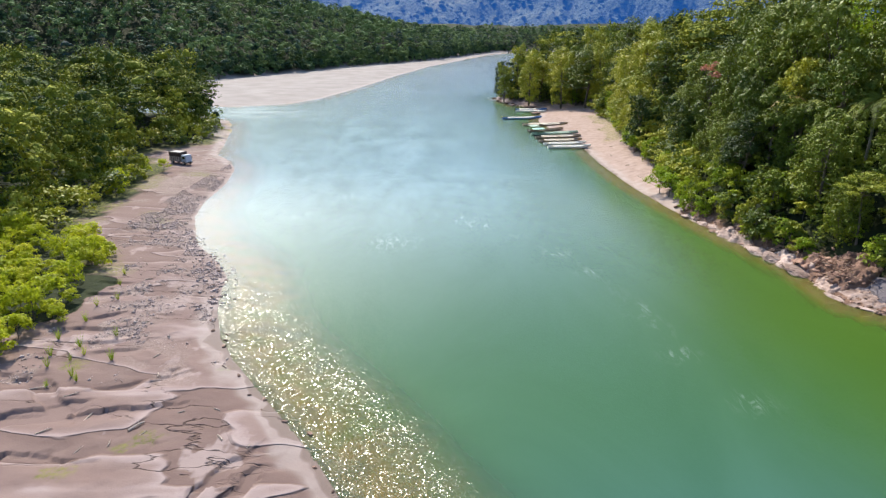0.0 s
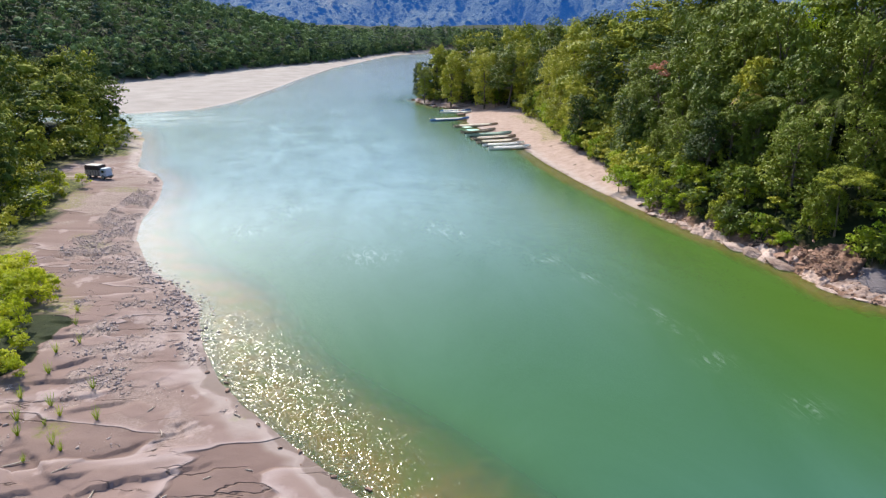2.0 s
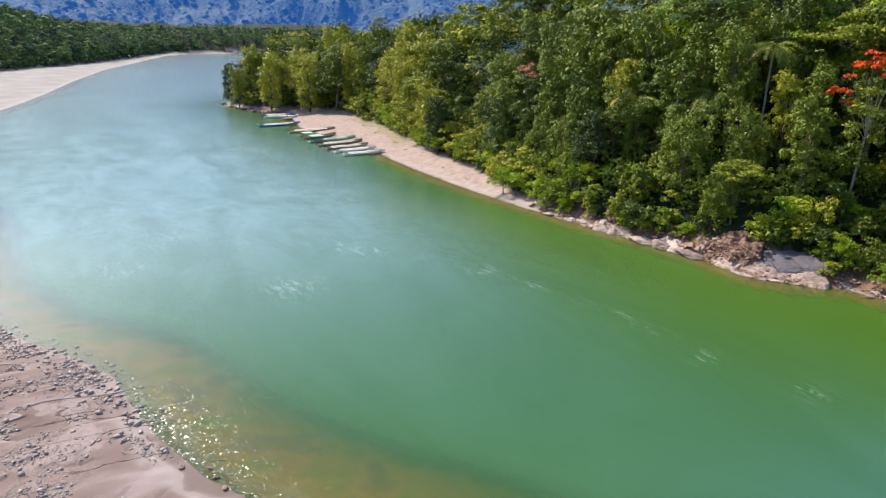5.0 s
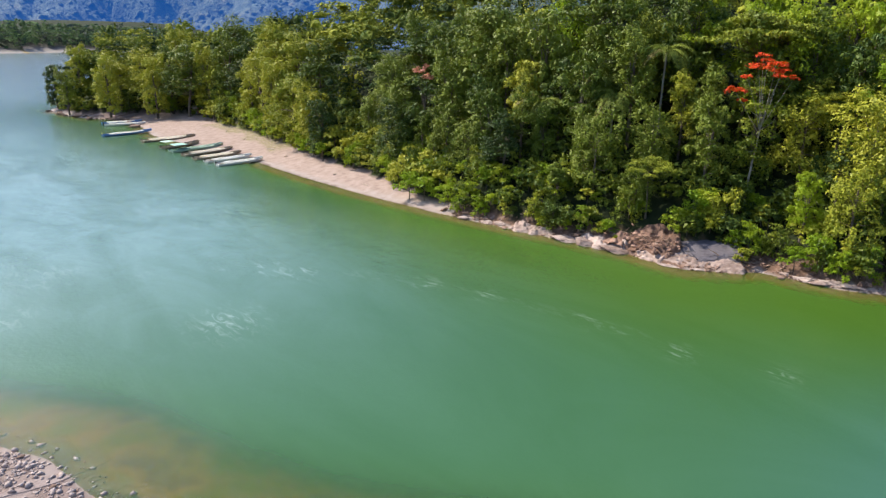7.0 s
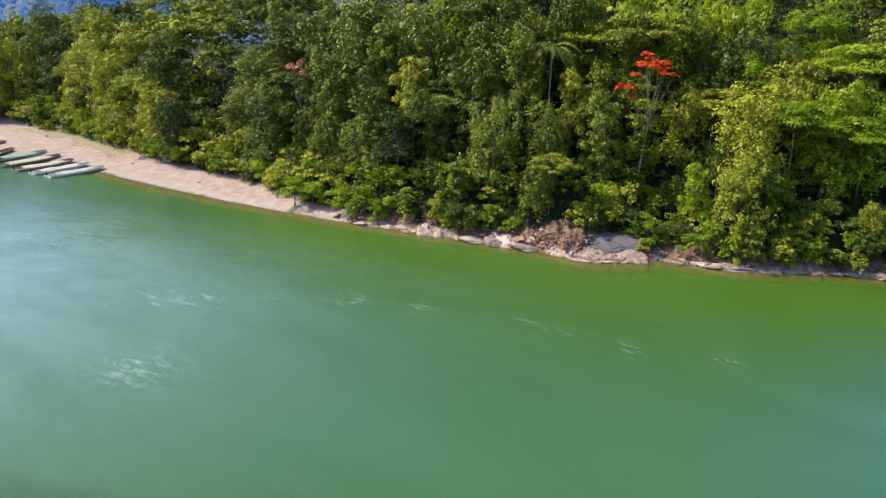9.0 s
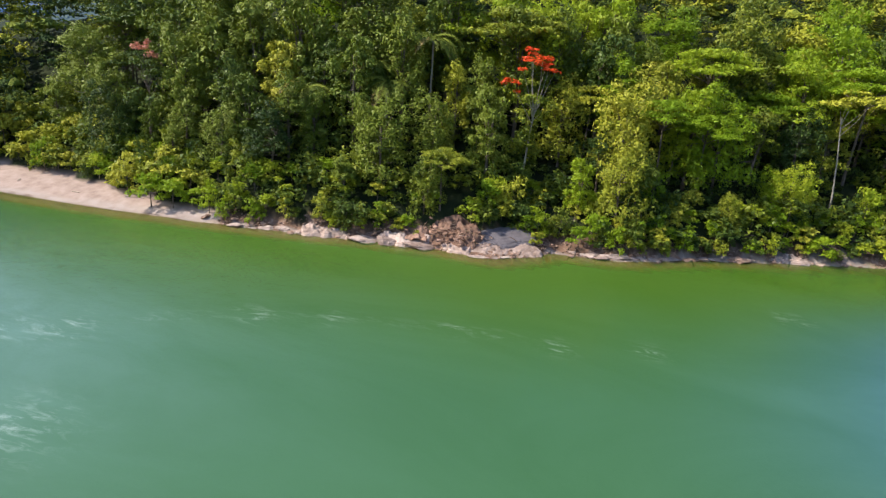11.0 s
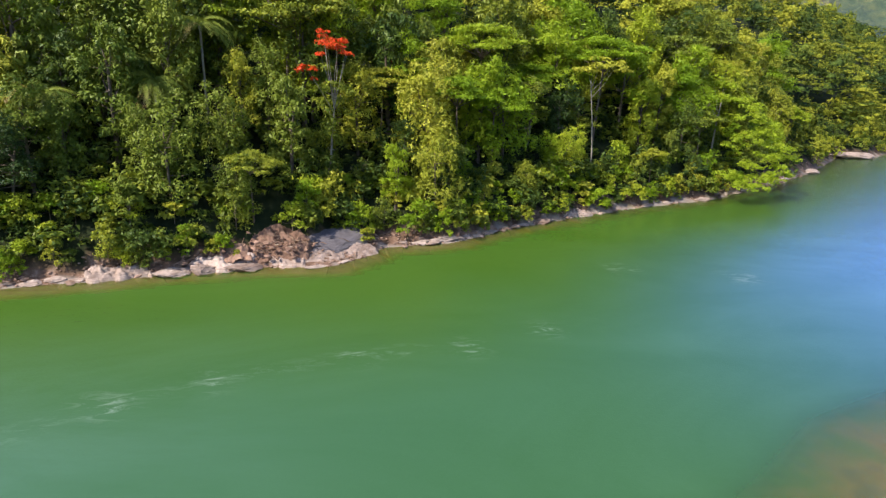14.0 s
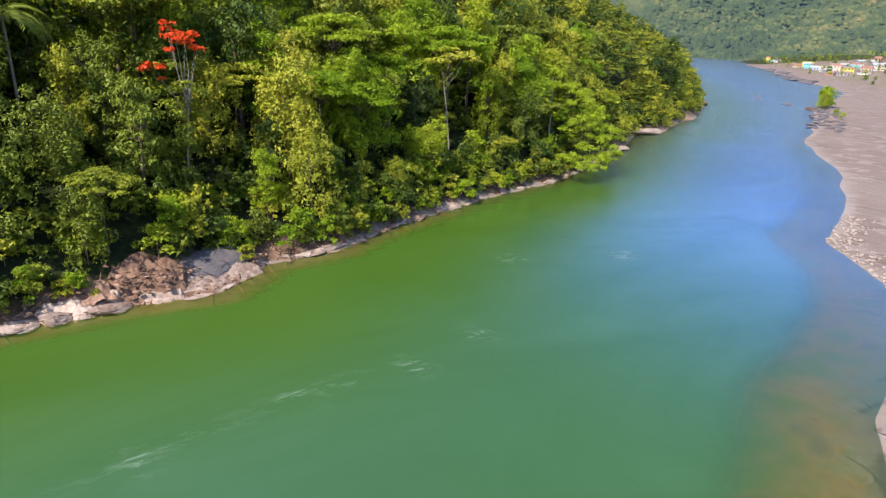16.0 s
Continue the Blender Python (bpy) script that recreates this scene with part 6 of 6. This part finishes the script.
truck.matrix_basis = pose(-50.9, 127.6, TRUCK_Z, 0, 0, -26) @ Matrix.Scale(0.86, 4)
part("chassis", block(5.6, 0.9, 0.22, -0.1, 0, 0.55, 0.02), dark_metal, truck)
bed = part("cargo_box", block(3.7, 2.2, 1.15, -1.0, 0, 0.8, 0.04), truck_side, truck, "dusty side boards")
for k in range(6):
    for s in (1, -1):
        part("stake", block(0.09, 0.06, 2.1, -2.7 + 0.68 * k, s * 1.12, 0.8, 0.01), truck_dark, bed)
part("tarp", block(3.75, 2.24, 0.95, -1.0, 0, 1.95, 0.12, 0.97), truck_dark, truck, "dark brown tarpaulin over the load")
part("tarp_top", block(3.3, 1.9, 0.06, -1.0, 0, 2.9, 0.02), truck_side, truck)
cab = part("cab", block(1.55, 2.05, 1.75, 1.75, 0, 0.62, 0.12, 0.9), cab_paint, truck, "pale blue-white cab")
part("windscreen", block(0.05, 1.6, 0.62, 2.46, 0, 1.45, 0.01, turn=Matrix.Rotation(radians(-9), 4, "Y")), glass_mat, cab)
for s in (1, -1):
    part("side_window", block(0.75, 0.04, 0.5, 1.75, s * 0.985, 1.5, 0.01), glass_mat, cab)
    part("headlight", block(0.05, 0.32, 0.2, 2.53, s * 0.72, 0.85, 0.015), lamp_glass, cab)
    part("mirror", block(0.06, 0.2, 0.32, 2.3, s * 1.14, 1.5, 0.02), dark_metal, cab)
part("bumper", block(0.16, 2.1, 0.24, 2.6, 0, 0.45, 0.04), dark_metal, truck)
for wx_ in (-2.0, 1.75):
    for s in (1, -1):
        w = part("wheel", wheel_bm(0.48, 0.3, wx_, s * 0.9, 0.48), tyre_mat, truck)
        part("rim", wheel_bm(0.25, 0.06, wx_, s * 1.04, 0.48, 14, 0.015), truck_side, w)
tagged(truck, "dusty cargo truck with dark tarpaulin parked on the silt", "truck")

# ---- the village downstream ----
paints = [plain("house_" + n, c, 0.8, vary=0.15, scale=0.6) for n, c in (("white", (0.70, 0.68, 0.64)), ("turquoise", (0.20, 0.52, 0.58)), ("violet", (0.24, 0.20, 0.42)), ("yellow", (0.62, 0.52, 0.12)),
                                                                        ("cream", (0.60, 0.50, 0.38)), ("grey", (0.38, 0.36, 0.36)), ("brick", (0.42, 0.22, 0.15)), ("pale_blue", (0.35, 0.45, 0.62)))]
roofs = [plain("roof_" + n, c, 0.7, vary=0.25, scale=0.5) for n, c in (("tin", (0.42, 0.42, 0.43)), ("red", (0.34, 0.16, 0.12)), ("rust", (0.28, 0.20, 0.16)))]
window_mat = plain("house_window_dark", (0.03, 0.035, 0.04), 0.3)
door_mat = plain("house_door", (0.15, 0.10, 0.07), 0.7)


def house(x, y, wide, deep, storeys, paint, roof, turn, label):
    """A village house: walls, gabled or flat roof, a door, windows by storey, on its facade to the river."""
    tall = 2.9 * storeys
    root = new("house")
    root.matrix_basis = pose(x, y, ground_z(x, y) - 0.3, 0, 0, turn)
    part("wall", block(wide, deep, tall, 0, 0, 0, 0.03), paint, root)
    bm = bmesh.new()
    if roof is not None:
        o, q = 0.5, 0.24 * deep
        vs = [bm.verts.new(p) for p in ((-wide / 2 - o, -deep / 2 - o, tall - 0.05), (wide / 2 + o, -deep / 2 - o, tall - 0.05), (wide / 2 + o, deep / 2 + o, tall - 0.05), (-wide / 2 - o, deep / 2 + o, tall - 0.05),
                                        (-wide / 2 - o, 0, tall + q), (wide / 2 + o, 0, tall + q))]
        for f in ((0, 1, 5, 4), (2, 3, 4, 5), (1, 2, 5), (3, 0, 4), (3, 2, 1, 0)):
            bm.faces.new([vs[i] for i in f])
        part("roof", bm, roof, root)
    else:
        bm.free()
        part("parapet", block(wide + 0.3, deep + 0.3, 0.5, 0, 0, tall, 0.03), paint, root)
    n = max(2, int(wide / 2.6))
    for s in range(storeys):
        for k in range(n):
            px = -wide / 2 + wide * (k + 0.5) / n
            if s == 0 and k == n // 2:
                part("door", block(1.0, 0.08, 2.05, px, deep / 2 + 0.02, 0.3, 0.02), door_mat, root)
            else:
                part("window", block(1.1, 0.08, 1.2, px, deep / 2 + 0.02, 1.0 + 2.9 * s, 0.02), window_mat, root)
    return tagged(root, label, "house", "houses of the village")


PAINT_WORDS = ["white", "turquoise", "violet", "yellow", "cream", "grey", "brick-red", "pale blue"]
r2 = np.random.RandomState(8)
for k in range(72):
    az = radians((143.2 + 2.6 * (k + 0.5) / 12 if k < 12 else 145.6 + 14.0 * (k - 11.5) / 60) + r2.uniform(-0.15, 0.15))
    dist = r2.uniform(1180, 1400) if k < 12 else r2.uniform(740, 1020)
    x, y = -16.8 + math.sin(az) * dist, 67.7 - abs(math.cos(az)) * dist
    _, _, dlv, wv, rv, lv, *_ = plan(np.array([x]), np.array([y]))
    if wv[0] or rv[0] or dlv[0] < 45:
        continue
    p = (0, 4, 5, 6, 0, 4, 2, 5, 3, 1, 0, 7)[k % 12]
    st = 1 + int(r2.rand() < 0.45)
    roofed = r2.rand() < 0.7
    house(x, y, r2.uniform(7, 13), r2.uniform(6, 10), st, paints[p], roofs[r2.randint(3)] if roofed else None, 32 + r2.uniform(-25, 25),
          f"{'two-storey' if st == 2 else 'single-storey'} {PAINT_WORDS[p]} village house with {'pitched' if roofed else 'flat'} roof")
# trees among the houses and shrubs on the downstream bar
X, Y = r2.uniform(250, 900, 1300), r2.uniform(-1250, -420, 1300)
hv, _, dlv, wv, rv, lv, *_ = plan(X, Y)
sel = lv & (dlv > 30) & (r2.rand(1300) < 0.6) & (dlv < 420)
wood_of("village_trees", r2, X[sel], Y[sel], hv[sel], KINDS, r2.uniform(0.25, 0.6, sel.sum()), "tiny", canopy_mat, "scattered trees among the village houses", "trees", None, (-0.1, 0.45))
for x, y, s in ((163, -238, 1.5), (166, -244, 1.7), (171, -249, 1.3), (160, -232, 1.2), (175, -256, 0.9), (128, -190, 0.7), (134, -196, 0.8)):
    shrub(x, y, max(0.2, ground_z(x, y)), s, True, "shrubs on the gravel bar")
for x, y, s, i in ((160, -229, 0.95, 4), (163, -235, 0.85, 7), (167, -242, 0.8, 4), (157, -224, 0.7, 7)):
    plant("tree", KINDS[i], x, y, max(0.2, ground_z(x, y)), s, 40 * i, bright_mat, bark_mat, "low bushy tree on the rocks of the downstream bar", "tree", "trees on the bar")
# grass tufts on the silt
tuft_v, tuft_f = join([(np.array([(0.05 * math.cos(a), 0.05 * math.sin(a), 0), (0.05 * math.cos(a + 0.6), 0.05 * math.sin(a + 0.6), 0), (q * math.cos(a), q * math.sin(a), hh)]), np.array([[0, 1, 2]]))
                       for a, q, hh in ((0.7 * i, r2.uniform(0.1, 0.45), r2.uniform(0.5, 1.15)) for i in range(44))])
tuft = None
for x, y in ((-27.6, 43.6), (-27.0, 44.6), (-28.8, 42.4), (-25.4, 40.4), (-26.2, 41.2), (-29.6, 44.2), (-28.2, 46.2), (-30.2, 51.0), (-29.6, 56.0), (-27.4, 39.8), (-24.4, 44.0), (-30.6, 47.2), (-31.4, 60.2), (-32.2, 63.0), (-30.8, 54.2), (-26.0, 48.2)):
    if tuft is None:
        tuft = tagged(mesh_object("grass_tuft", tuft_v, tuft_f, bright_mat), "tuft of tall yellow-green grass on the silt", "grass", "grass tufts on the silt")
        ob = tuft
    else:
        ob = copy_thing(tuft, pose(0, 0, 0))
    ob.matrix_basis = pose(x, y, ground_z(x, y) - 0.02, 0, 0, r2.uniform(0, 360)) @ Matrix.Scale(r2.uniform(0.7, 1.3), 4)
